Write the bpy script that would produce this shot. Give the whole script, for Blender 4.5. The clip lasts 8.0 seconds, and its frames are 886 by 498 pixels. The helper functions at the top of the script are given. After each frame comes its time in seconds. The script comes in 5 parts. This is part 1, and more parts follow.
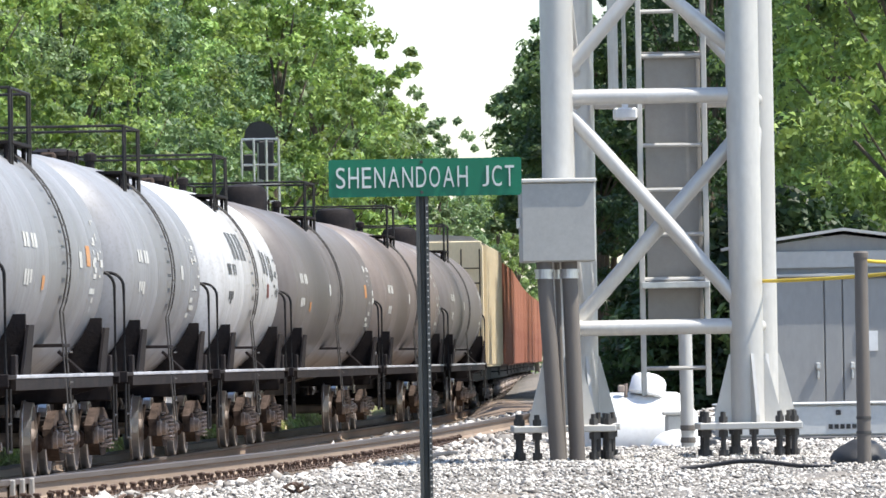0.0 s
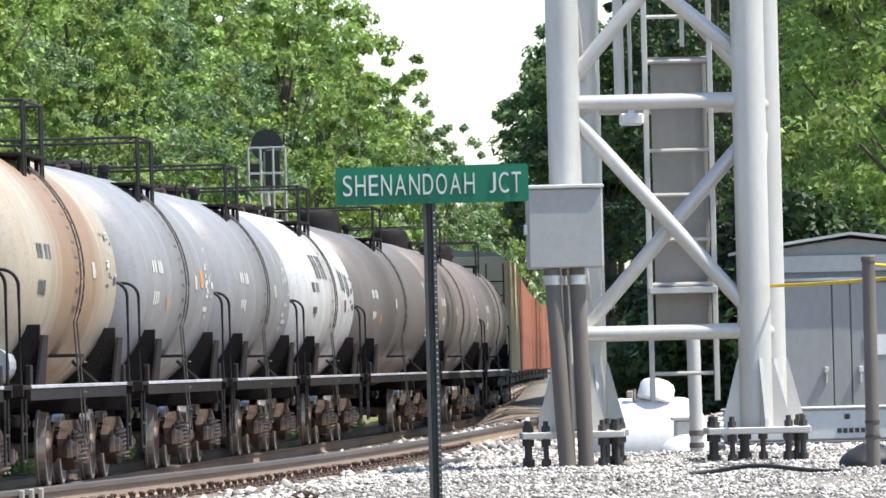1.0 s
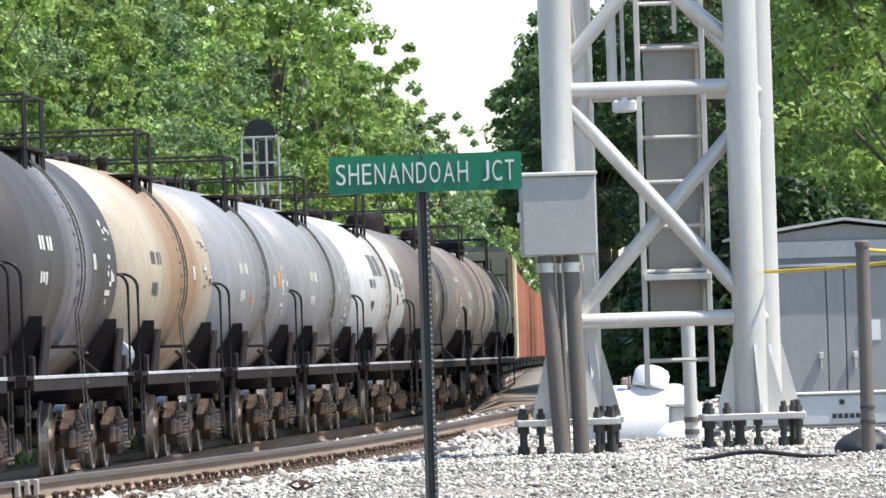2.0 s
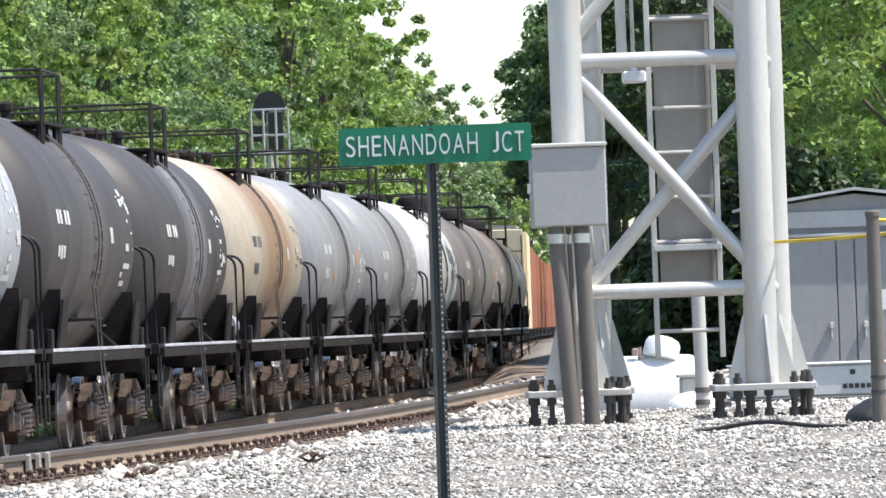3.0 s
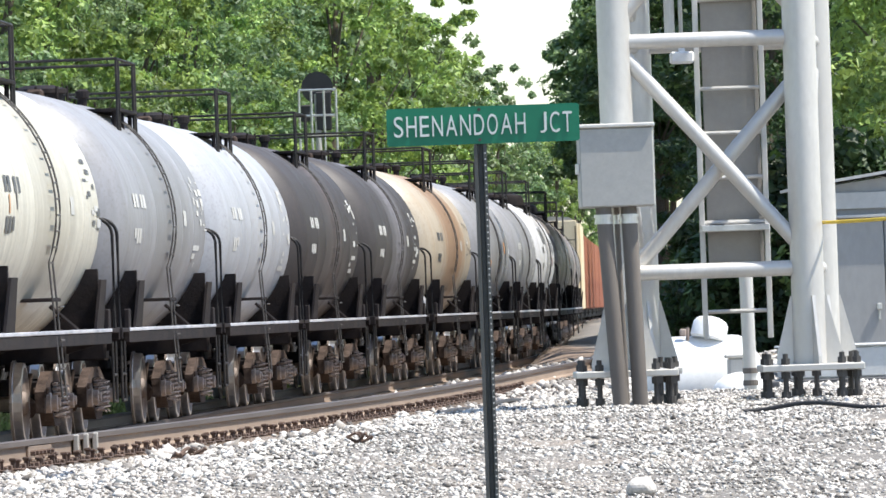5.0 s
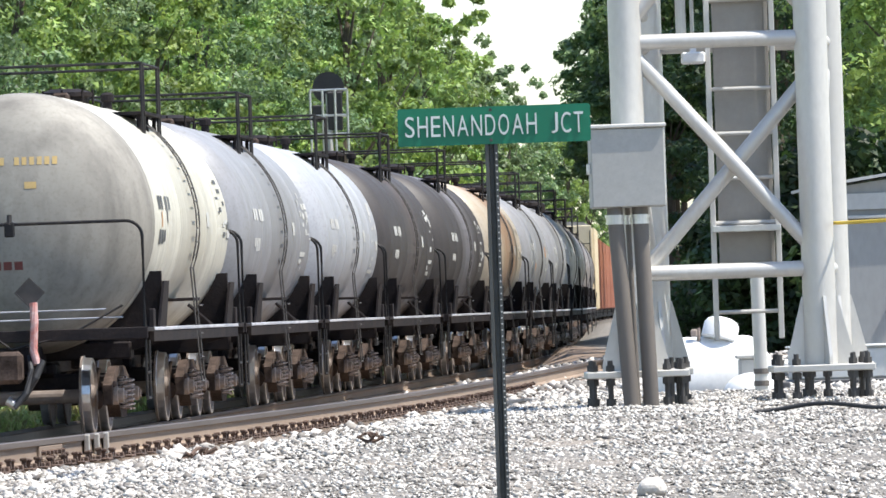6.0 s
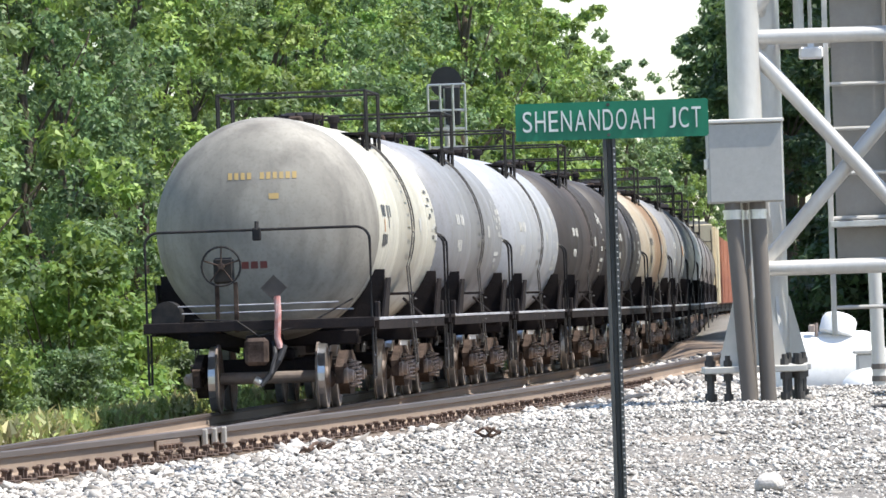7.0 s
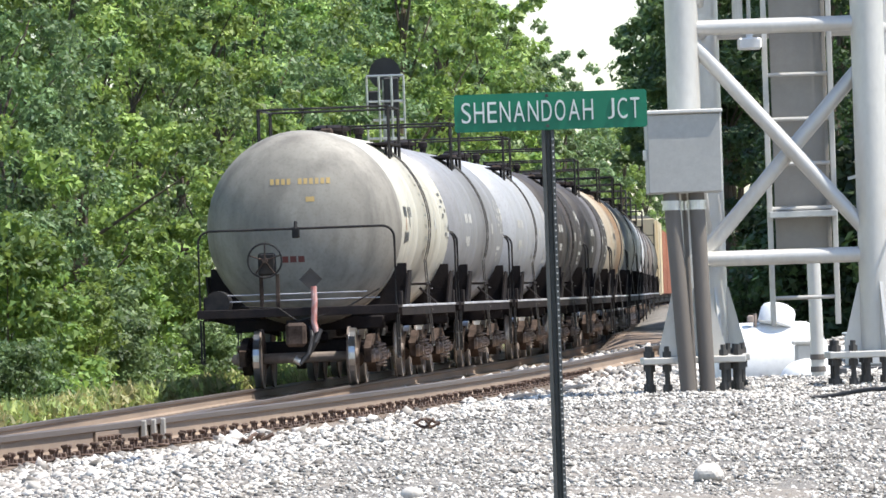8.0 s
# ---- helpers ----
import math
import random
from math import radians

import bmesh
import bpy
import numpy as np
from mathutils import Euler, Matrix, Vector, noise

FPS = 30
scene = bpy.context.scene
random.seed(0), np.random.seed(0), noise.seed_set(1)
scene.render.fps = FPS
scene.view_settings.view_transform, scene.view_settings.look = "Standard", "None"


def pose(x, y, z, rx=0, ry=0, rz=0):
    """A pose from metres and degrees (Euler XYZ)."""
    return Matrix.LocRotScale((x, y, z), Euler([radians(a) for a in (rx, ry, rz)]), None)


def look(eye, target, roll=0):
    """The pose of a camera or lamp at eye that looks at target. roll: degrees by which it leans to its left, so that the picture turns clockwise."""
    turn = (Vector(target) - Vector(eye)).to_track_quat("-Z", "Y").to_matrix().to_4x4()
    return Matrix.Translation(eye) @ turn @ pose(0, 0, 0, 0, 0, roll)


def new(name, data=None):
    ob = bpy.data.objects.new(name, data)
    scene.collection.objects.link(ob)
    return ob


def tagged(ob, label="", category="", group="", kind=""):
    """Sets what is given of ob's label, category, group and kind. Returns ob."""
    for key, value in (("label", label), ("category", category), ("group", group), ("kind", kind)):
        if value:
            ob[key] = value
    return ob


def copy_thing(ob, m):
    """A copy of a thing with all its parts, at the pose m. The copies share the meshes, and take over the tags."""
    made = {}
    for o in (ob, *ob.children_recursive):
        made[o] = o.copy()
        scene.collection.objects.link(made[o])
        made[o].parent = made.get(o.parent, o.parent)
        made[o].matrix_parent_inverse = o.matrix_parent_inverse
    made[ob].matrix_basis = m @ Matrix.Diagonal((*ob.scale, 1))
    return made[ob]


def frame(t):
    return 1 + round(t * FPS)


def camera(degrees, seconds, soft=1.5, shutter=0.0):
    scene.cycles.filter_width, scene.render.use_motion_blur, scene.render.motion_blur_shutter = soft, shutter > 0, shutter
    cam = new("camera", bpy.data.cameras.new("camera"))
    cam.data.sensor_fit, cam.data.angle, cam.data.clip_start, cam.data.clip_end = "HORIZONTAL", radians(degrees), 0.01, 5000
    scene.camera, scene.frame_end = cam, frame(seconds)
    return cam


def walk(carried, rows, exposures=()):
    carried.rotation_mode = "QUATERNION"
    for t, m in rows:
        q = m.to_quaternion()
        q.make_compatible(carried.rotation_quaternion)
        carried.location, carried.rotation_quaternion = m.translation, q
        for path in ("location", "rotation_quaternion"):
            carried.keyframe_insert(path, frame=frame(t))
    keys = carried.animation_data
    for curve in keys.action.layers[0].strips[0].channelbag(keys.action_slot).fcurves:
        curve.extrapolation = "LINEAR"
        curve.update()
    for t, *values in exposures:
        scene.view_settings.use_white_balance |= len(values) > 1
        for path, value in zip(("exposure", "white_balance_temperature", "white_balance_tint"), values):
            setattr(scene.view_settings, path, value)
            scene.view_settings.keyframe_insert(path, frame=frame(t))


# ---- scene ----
# The camera stands still beside the line and is turned by hand; long lens.
EYE = Vector((0.0, 0.0, 1.33))
cam = camera(6.70, 8.0, soft=1.6)
TURNS = [  # seconds, yaw to the right, pitch up, lean
    (0.0, 1.3021, 0.8437, 0.977),
    (0.1, 1.2977, 0.9119, 0.954),
    (0.2, 1.2835, 0.9766, 0.930),
    (0.3, 1.2321, 1.0388, 0.907),
    (0.4, 1.2112, 1.0758, 0.883),
    (0.5, 1.1735, 1.0787, 0.860),
    (0.6, 1.1549, 1.0596, 0.970),
    (0.7, 1.1812, 1.0086, 1.080),
    (0.8, 1.2536, 0.9596, 1.190),
    (0.9, 1.2735, 0.9207, 1.300),
    (1.0, 1.2472, 0.8982, 1.410),
    (1.2, 1.2000, 0.8758, 1.465),
    (1.3, 1.2060, 0.8761, 1.493),
    (1.5, 1.3002, 0.8504, 1.548),
    (1.7, 1.3022, 0.8295, 1.640),
    (2.8, 1.3289, 0.6600, 2.142),
    (3.0, 1.2077, 0.5952, 2.049),
    (3.2, 1.0619, 0.5800, 1.966),
    (3.3, 1.0439, 0.5767, 1.925),
    (3.5, 1.1087, 0.5642, 1.842),
    (3.7, 1.0585, 0.5730, 1.757),
    (3.8, 1.0253, 0.5794, 1.714),
    (4.0, 1.0948, 0.5854, 1.629),
    (4.2, 1.1179, 0.5908, 1.740),
    (4.3, 1.1048, 0.5891, 1.796),
    (4.5, 1.0315, 0.5329, 1.907),
    (4.7, 0.9372, 0.4493, 1.949),
    (4.8, 0.9300, 0.4284, 1.971),
    (5.0, 0.8405, 0.4599, 2.014),
    (5.1, 0.7826, 0.4649, 1.994),
    (5.2, 0.7507, 0.4758, 1.974),
    (6.3, 0.7558, 0.4618, 1.956),
    (6.4, 0.6317, 0.4663, 1.965),
    (6.5, 0.5109, 0.4765, 1.975),
    (6.6, 0.3721, 0.4627, 1.961),
    (6.7, 0.2394, 0.4606, 1.946),
    (6.8, 0.0945, 0.4619, 1.931),
    (6.9, -0.0260, 0.4561, 1.917),
    (7.0, -0.1343, 0.4550, 1.902),
    (7.1, -0.2421, 0.4232, 1.843),
    (7.3, -0.1758, 0.4008, 1.723),
    (7.5, 0.0000, 0.3886, 1.604),
    (7.7, 0.1443, 0.3734, 1.747),
    (8.0, 0.3260, 0.3715, 1.962),
]


def aim(yaw, pitch, lean):
    a, b = radians(yaw), radians(pitch)
    way = Vector((math.sin(a) * math.cos(b), math.cos(a) * math.cos(b), math.sin(b)))
    return look(EYE, EYE + way * 100, -lean)


walk(cam, [(t, aim(a, b, c)) for t, a, b, c in TURNS])

# ---- light: high summer sun from the right and a little behind ----
SUN_TO = Vector((0.68, -0.15, 1.28)).normalized()
sun = new("sun", bpy.data.lights.new("sun", "SUN"))
sun.data.energy, sun.data.angle, sun.data.color = 5.0, radians(0.5), (1.0, 0.945, 0.86)
sun.rotation_mode = "QUATERNION"
sun.rotation_quaternion = SUN_TO.to_track_quat("Z", "Y")
world = bpy.data.worlds.new("sky")
scene.world = world
world.use_nodes = True
wn = world.node_tree.nodes
sky = wn.new("ShaderNodeTexSky")
sky.sky_type, sky.sun_disc = "NISHITA", False
sky.sun_elevation = math.asin(SUN_TO.z)
sky.sun_rotation = math.atan2(SUN_TO.x, SUN_TO.y)
sky.dust_density, sky.air_density, sky.ozone_density = 0.6, 1.0, 1.7
wn["Background"].inputs["Strength"].default_value = 0.15
world.node_tree.links.new(sky.outputs[0], wn["Background"].inputs["Color"])
scene.view_settings.exposure = 0.72


# ---- materials ----
def material(name):
    m = bpy.data.materials.new(name)
    m.use_nodes = True
    return m, m.node_tree.nodes, m.node_tree.links, m.node_tree.nodes["Principled BSDF"]


def mixed(nd, lk, fac, a, b):
    mx = nd.new("ShaderNodeMix")
    mx.data_type = "RGBA"
    for socket, v in ((mx.inputs[0], fac), (mx.inputs[6], a), (mx.inputs[7], b)):
        if isinstance(v, (int, float)):
            socket.default_value = v
        elif isinstance(v, tuple):
            socket.default_value = (*v, 1)
        else:
            lk.new(v, socket)
    return mx.outputs[2]


def grain(nd, lk, vector, scale, lo=0.35, hi=0.65, detail=5, rough=0.6):
    n = nd.new("ShaderNodeTexNoise")
    n.inputs["Scale"].default_value, n.inputs["Detail"].default_value = scale, detail
    n.inputs["Roughness"].default_value = rough
    lk.new(vector, n.inputs["Vector"])
    r = nd.new("ShaderNodeMapRange")
    r.inputs[1].default_value, r.inputs[2].default_value = lo, hi
    lk.new(n.outputs[0], r.inputs[0])
    return r.outputs[0]


def stretched(nd, lk, scale):
    c = nd.new("ShaderNodeTexCoord")
    m = nd.new("ShaderNodeMapping")
    m.inputs["Scale"].default_value = scale
    lk.new(c.outputs["Object"], m.inputs["Vector"])
    return m.outputs[0]


def surface(name, colour, other, scale=3.0, fine=40.0, rough=0.6, metal=0.0, bump=0.1, streak=(1, 1, 1), spread=0.0):
    """A weathered surface: two colours mixed at a coarse and a fine scale, with relief."""
    m, nd, lk, p = material(name)
    v = stretched(nd, lk, streak)
    coarse, small = grain(nd, lk, v, scale), grain(nd, lk, v, fine, 0.3, 0.75)
    c = mixed(nd, lk, coarse, colour, other)
    dark = tuple(x * 0.72 for x in colour)
    half = nd.new("ShaderNodeMath")
    half.operation, half.inputs[1].default_value = "MULTIPLY", 0.55
    lk.new(small, half.inputs[0])
    c = mixed(nd, lk, half.outputs[0], c, dark)
    if spread:
        info = nd.new("ShaderNodeObjectInfo")
        hsv = nd.new("ShaderNodeHueSaturation")
        rg = nd.new("ShaderNodeMapRange")
        rg.inputs[3].default_value, rg.inputs[4].default_value = 1 - spread, 1 + spread
        lk.new(info.outputs["Random"], rg.inputs[0])
        lk.new(rg.outputs[0], hsv.inputs["Value"])
        lk.new(c, hsv.inputs["Color"])
        c = hsv.outputs[0]
    lk.new(c, p.inputs["Base Color"])
    p.inputs["Roughness"].default_value, p.inputs["Metallic"].default_value = rough, metal
    if bump:
        b = nd.new("ShaderNodeBump")
        b.inputs["Strength"].default_value, b.inputs["Distance"].default_value = bump, 0.02
        lk.new(small, b.inputs["Height"])
        lk.new(b.outputs[0], p.inputs["Normal"])
    return m


def tank_paint(name, colour, grime, stain=None, spill=0.0, rough=0.5):
    """Faded tank paint with streaks running down, a grimy film, and product spilt round the manway."""
    m, nd, lk, p = material(name)
    down = stretched(nd, lk, (1.2, 3.5, 0.35))
    plain = stretched(nd, lk, (1, 1, 1))
    c = mixed(nd, lk, grain(nd, lk, down, 1.6, 0.42, 0.72), colour, grime)
    film = nd.new("ShaderNodeMath")
    film.operation, film.inputs[1].default_value = "MULTIPLY", 0.5
    lk.new(grain(nd, lk, plain, 0.7, 0.4, 0.65), film.inputs[0])
    c = mixed(nd, lk, film.outputs[0], c, grime)
    if stain:
        # spilt product: widest at the manway, in ragged tongues down the sides
        xyz = nd.new("ShaderNodeSeparateXYZ")
        lk.new(plain, xyz.inputs[0])
        away = nd.new("ShaderNodeMath")
        away.operation, away.inputs[1].default_value = "SUBTRACT", 7.0
        lk.new(xyz.outputs[1], away.inputs[0])
        size = nd.new("ShaderNodeMath")
        size.operation = "ABSOLUTE"
        lk.new(away.outputs[0], size.inputs[0])
        ragged = nd.new("ShaderNodeMath")
        ragged.operation = "MULTIPLY_ADD"
        lk.new(grain(nd, lk, down, 1.1, 0.2, 0.8), ragged.inputs[0])
        ragged.inputs[1].default_value = -3.0
        lk.new(size.outputs[0], ragged.inputs[2])
        near = nd.new("ShaderNodeMapRange")
        near.inputs[1].default_value, near.inputs[2].default_value = spill, spill - 1.6
        lk.new(ragged.outputs[0], near.inputs[0])
        c = mixed(nd, lk, near.outputs[0], c, stain)
    speck = nd.new("ShaderNodeMath")
    speck.operation, speck.inputs[1].default_value = "MULTIPLY", 0.35
    lk.new(grain(nd, lk, plain, 22, 0.5, 0.8), speck.inputs[0])
    c = mixed(nd, lk, speck.outputs[0], c, (0.10, 0.075, 0.055))
    lk.new(c, p.inputs["Base Color"])
    p.inputs["Roughness"].default_value = rough
    b = nd.new("ShaderNodeBump")
    b.inputs["Strength"].default_value, b.inputs["Distance"].default_value = 0.12, 0.02
    lk.new(grain(nd, lk, plain, 2.2, 0.2, 0.8), b.inputs["Height"])
    lk.new(b.outputs[0], p.inputs["Normal"])
    return m


def leaf_material(name, dark, bright, glow):
    """Leaves: each its own green, letting part of the light through."""
    m, nd, lk, p = material(name)
    g = nd.new("ShaderNodeNewGeometry")
    info = nd.new("ShaderNodeObjectInfo")
    c = mixed(nd, lk, g.outputs["Random Per Island"], dark, bright)
    # Broad noise paints light clumps and dark hollows into the leaf colour.
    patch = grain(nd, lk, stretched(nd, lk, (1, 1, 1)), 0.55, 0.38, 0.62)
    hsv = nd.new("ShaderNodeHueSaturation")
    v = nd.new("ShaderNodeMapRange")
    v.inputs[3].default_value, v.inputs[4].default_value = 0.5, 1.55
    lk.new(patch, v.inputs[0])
    h = nd.new("ShaderNodeMapRange")
    h.inputs[3].default_value, h.inputs[4].default_value = 0.485, 0.515
    lk.new(info.outputs["Random"], h.inputs[0])
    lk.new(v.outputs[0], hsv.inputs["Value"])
    lk.new(h.outputs[0], hsv.inputs["Hue"])
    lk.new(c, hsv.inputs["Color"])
    lk.new(hsv.outputs[0], p.inputs["Base Color"])
    p.inputs["Roughness"].default_value = 0.55
    thin = nd.new("ShaderNodeBsdfTranslucent")
    lk.new(mixed(nd, lk, 0.5, hsv.outputs[0], glow), thin.inputs["Color"])
    both = nd.new("ShaderNodeMixShader")
    both.inputs[0].default_value = 0.36
    lk.new(p.outputs[0], both.inputs[1])
    lk.new(thin.outputs[0], both.inputs[2])
    lk.new(both.outputs[0], nd["Material Output"].inputs["Surface"])
    return m


def pebble_material(name):
    m, nd, lk, p = material(name)
    g = nd.new("ShaderNodeNewGeometry")
    r = nd.new("ShaderNodeValToRGB")
    e = r.color_ramp.elements
    e[0].position, e[0].color = 0.0, (0.06, 0.055, 0.05, 1)
    e[1].position, e[1].color = 1.0, (0.82, 0.785, 0.725, 1)
    mid = e.new(0.42)
    mid.color = (0.40, 0.373, 0.337, 1)
    lk.new(g.outputs["Random Per Island"], r.inputs[0])
    v = stretched(nd, lk, (1, 1, 1))
    c = mixed(nd, lk, grain(nd, lk, v, 60, 0.45, 0.9), r.outputs[0], (0.3, 0.27, 0.24))
    dusty = nd.new("ShaderNodeMath")
    dusty.operation, dusty.inputs[1].default_value = "MULTIPLY", 0.35
    lk.new(grain(nd, lk, v, 0.8, 0.5, 0.72), dusty.inputs[0])
    lk.new(mixed(nd, lk, dusty.outputs[0], c, (0.22, 0.195, 0.18)), p.inputs["Base Color"])
    p.inputs["Roughness"].default_value = 0.85
    return m


GALVANISED = surface("galvanised_steel", (0.66, 0.64, 0.60), (0.52, 0.505, 0.475), 1.2, 30, 0.42, 0.35, 0.04, (1, 1, 0.4))
GREY_PAINT = surface("grey_box_paint", (0.43, 0.425, 0.40), (0.37, 0.365, 0.345), 2.0, 30, 0.5, 0.0, 0.03)
PANEL_TAN = surface("ladder_panel_paint", (0.38, 0.355, 0.32), (0.31, 0.29, 0.26), 1.5, 25, 0.65, 0.0, 0.05)
CONDUIT = surface("weathered_conduit", (0.17, 0.15, 0.13), (0.115, 0.10, 0.088), 3, 30, 0.7, 0.0, 0.06, (1, 1, 0.3))
SHINY = surface("bright_coupling", (0.70, 0.70, 0.70), (0.5, 0.5, 0.5), 5, 40, 0.3, 0.8, 0.02)
BOLT = surface("anchor_bolt_steel", (0.10, 0.095, 0.09), (0.055, 0.05, 0.045), 8, 50, 0.6, 0.5, 0.05)
SIGN_GREEN = surface("sign_green", (0.0, 0.165, 0.085), (0.0, 0.135, 0.07), 2.5, 30, 0.45, 0.0, 0.0)
SIGN_WHITE = surface("sign_lettering", (0.66, 0.70, 0.67), (0.52, 0.57, 0.54), 3, 40, 0.5, 0.0, 0.0)
POST_GREEN = surface("sign_post_steel", (0.062, 0.068, 0.064), (0.10, 0.10, 0.095), 4, 40, 0.65, 0.2, 0.06)
WHITE_PAINT = surface("white_tank_paint", (0.86, 0.86, 0.85), (0.78, 0.78, 0.77), 1.5, 25, 0.4, 0.0, 0.02)
HOUSE_GREY = surface("shelter_wall_paint", (0.34, 0.345, 0.34), (0.30, 0.30, 0.295), 0.8, 18, 0.6, 0.0, 0.03, (1, 1, 0.4))
HOUSE_LIGHT = surface("shelter_trim_paint", (0.52, 0.52, 0.50), (0.46, 0.46, 0.445), 1.0, 18, 0.6, 0.0, 0.03)
GENERATOR = surface("generator_paint", (0.60, 0.61, 0.60), (0.54, 0.55, 0.54), 1.5, 25, 0.5, 0.0, 0.02)
DARK_GREY = surface("dark_grey_metal", (0.085, 0.09, 0.10), (0.06, 0.06, 0.065), 4, 40, 0.6, 0.1, 0.05)
YELLOW = surface("yellow_rope", (0.72, 0.52, 0.05), (0.6, 0.42, 0.04), 8, 60, 0.7, 0.0, 0.1)
BLACK = surface("black_plastic", (0.018, 0.019, 0.022), (0.03, 0.03, 0.032), 4, 40, 0.6, 0.0, 0.06)
FRAME_BLACK = surface("grimy_underframe", (0.014, 0.013, 0.016), (0.036, 0.029, 0.027), 2.0, 26, 0.7, 0.0, 0.15)
LADDER_GREY = surface("grimy_ladder_iron", (0.075, 0.07, 0.067), (0.045, 0.04, 0.038), 5, 50, 0.6, 0.0, 0.05)
RAIL_BLACK = surface("black_handrail", (0.018, 0.019, 0.022), (0.05, 0.045, 0.042), 5, 50, 0.5, 0.0, 0.05)
SILL_BLUE = surface("worn_side_sill", (0.50, 0.51, 0.55), (0.22, 0.23, 0.27), 1.6, 26, 0.55, 0.0, 0.1)
TRUCK_RUST = surface("rusty_truck_casting", (0.026, 0.019, 0.016), (0.125, 0.092, 0.077), 3, 22, 0.85, 0.0, 0.3)
SPRING_RUST = surface("dusty_spring_steel", (0.46, 0.38, 0.33), (0.20, 0.155, 0.13), 5, 30, 0.8, 0.0, 0.2)
for dull in (FRAME_BLACK, TRUCK_RUST, RAIL_BLACK):
    dull.node_tree.nodes["Principled BSDF"].inputs["Specular IOR Level"].default_value = 0.12
WHEEL_STEEL = surface("wheel_plate_steel", (0.27, 0.225, 0.20), (0.15, 0.122, 0.108), 4, 30, 0.7, 0.2, 0.1)
TREAD = surface("bright_wheel_tread", (0.62, 0.62, 0.63), (0.45, 0.44, 0.43), 6, 60, 0.28, 0.9, 0.02)
RAIL_RUST = surface("rusty_rail_side", (0.30, 0.225, 0.165), (0.20, 0.15, 0.115), 0.8, 18, 0.85, 0.0, 0.15, (1, 0.3, 1))
RAIL_TOP = surface("dull_rail_head", (0.115, 0.092, 0.08), (0.065, 0.052, 0.046), 1.5, 30, 0.6, 0.1, 0.03, (1, 0.1, 1))
TIE_WOOD = surface("old_tie_timber", (0.12, 0.092, 0.072), (0.20, 0.155, 0.12), 2, 18, 0.9, 0.0, 0.3, (0.4, 3, 3), 0.25)
SPIKE = surface("spike_iron", (0.085, 0.055, 0.042), (0.15, 0.10, 0.075), 6, 40, 0.85, 0.1, 0.1, (1, 1, 1), 0.3)
BARK = surface("bark", (0.12, 0.095, 0.07), (0.07, 0.055, 0.042), 3, 16, 0.95, 0.0, 0.5, (3, 3, 0.5))
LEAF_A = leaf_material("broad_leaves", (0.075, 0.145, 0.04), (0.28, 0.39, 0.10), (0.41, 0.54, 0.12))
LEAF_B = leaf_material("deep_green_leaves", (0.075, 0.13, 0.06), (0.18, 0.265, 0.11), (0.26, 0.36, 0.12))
# Near-black greens: the shade behind the tower is in the leaf colour.
LEAF_C = leaf_material("painted_shade_leaves", (0.018, 0.042, 0.016), (0.045, 0.085, 0.026), (0.06, 0.12, 0.03))
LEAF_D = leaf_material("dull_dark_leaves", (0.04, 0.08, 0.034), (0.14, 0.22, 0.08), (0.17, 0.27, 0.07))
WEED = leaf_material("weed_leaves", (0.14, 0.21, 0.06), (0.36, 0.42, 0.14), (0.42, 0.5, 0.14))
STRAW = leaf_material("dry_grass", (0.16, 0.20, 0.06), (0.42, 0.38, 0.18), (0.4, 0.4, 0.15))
PEBBLE = pebble_material("crushed_limestone")
LABEL_WHITE = surface("stencil_white", (0.60, 0.60, 0.58), (0.40, 0.40, 0.38), 6, 40, 0.6, 0.0, 0.0)
LABEL_DARK = surface("stencil_dark", (0.08, 0.085, 0.09), (0.13, 0.13, 0.13), 6, 40, 0.6, 0.0, 0.0)
LABEL_ORANGE = surface("faded_orange_decal", (0.55, 0.24, 0.08), (0.48, 0.27, 0.14), 6, 40, 0.6, 0.0, 0.0)
LABEL_GOLD = surface("stencil_gold", (0.52, 0.36, 0.13), (0.42, 0.32, 0.16), 6, 40, 0.6, 0.0, 0.0)
LABEL_RED = surface("stencil_red", (0.17, 0.04, 0.035), (0.12, 0.05, 0.045), 6, 40, 0.6, 0.0, 0.0)
CLAD_RED = surface("faded_red_boxcar_paint", (0.40, 0.16, 0.09), (0.20, 0.065, 0.042), 1.2, 20, 0.65, 0.0, 0.1, (1, 1, 0.3))
# The boxcar red, darkened: shade between the ribs is in the colour.
RIB_SHADE_RED = surface("boxcar_red_with_rib_shade", (0.15, 0.05, 0.035), (0.10, 0.035, 0.028), 1.2, 20, 0.7, 0.0, 0.1, (1, 1, 0.3))
CLAD_CREAM = surface("cream_hopper_end", (0.74, 0.63, 0.44), (0.60, 0.50, 0.34), 1.2, 20, 0.6, 0.0, 0.08, (1, 1, 0.3))
CLAD_GREY = surface("grey_hopper_paint", (0.36, 0.35, 0.33), (0.25, 0.24, 0.23), 1.2, 20, 0.6, 0.0, 0.08, (1, 1, 0.3))


# ---- building helpers ----
def part(name, bm, mat, parent=None, label="", smooth=False):
    me = bpy.data.meshes.new(name)
    if smooth:
        for f in bm.faces:
            f.smooth = True
    bm.to_mesh(me)
    bm.free()
    for one in (mat if isinstance(mat, (list, tuple)) else (mat,)):
        me.materials.append(one)
    ob = new(name, me)
    ob.parent = parent
    if label:
        tagged(ob, label)
    return ob


def rounded(ob):
    """Smooth shading, with the real edges kept sharp."""
    ob.data.shade_smooth()
    ob.data.set_sharp_from_angle(angle=0.7)
    return ob


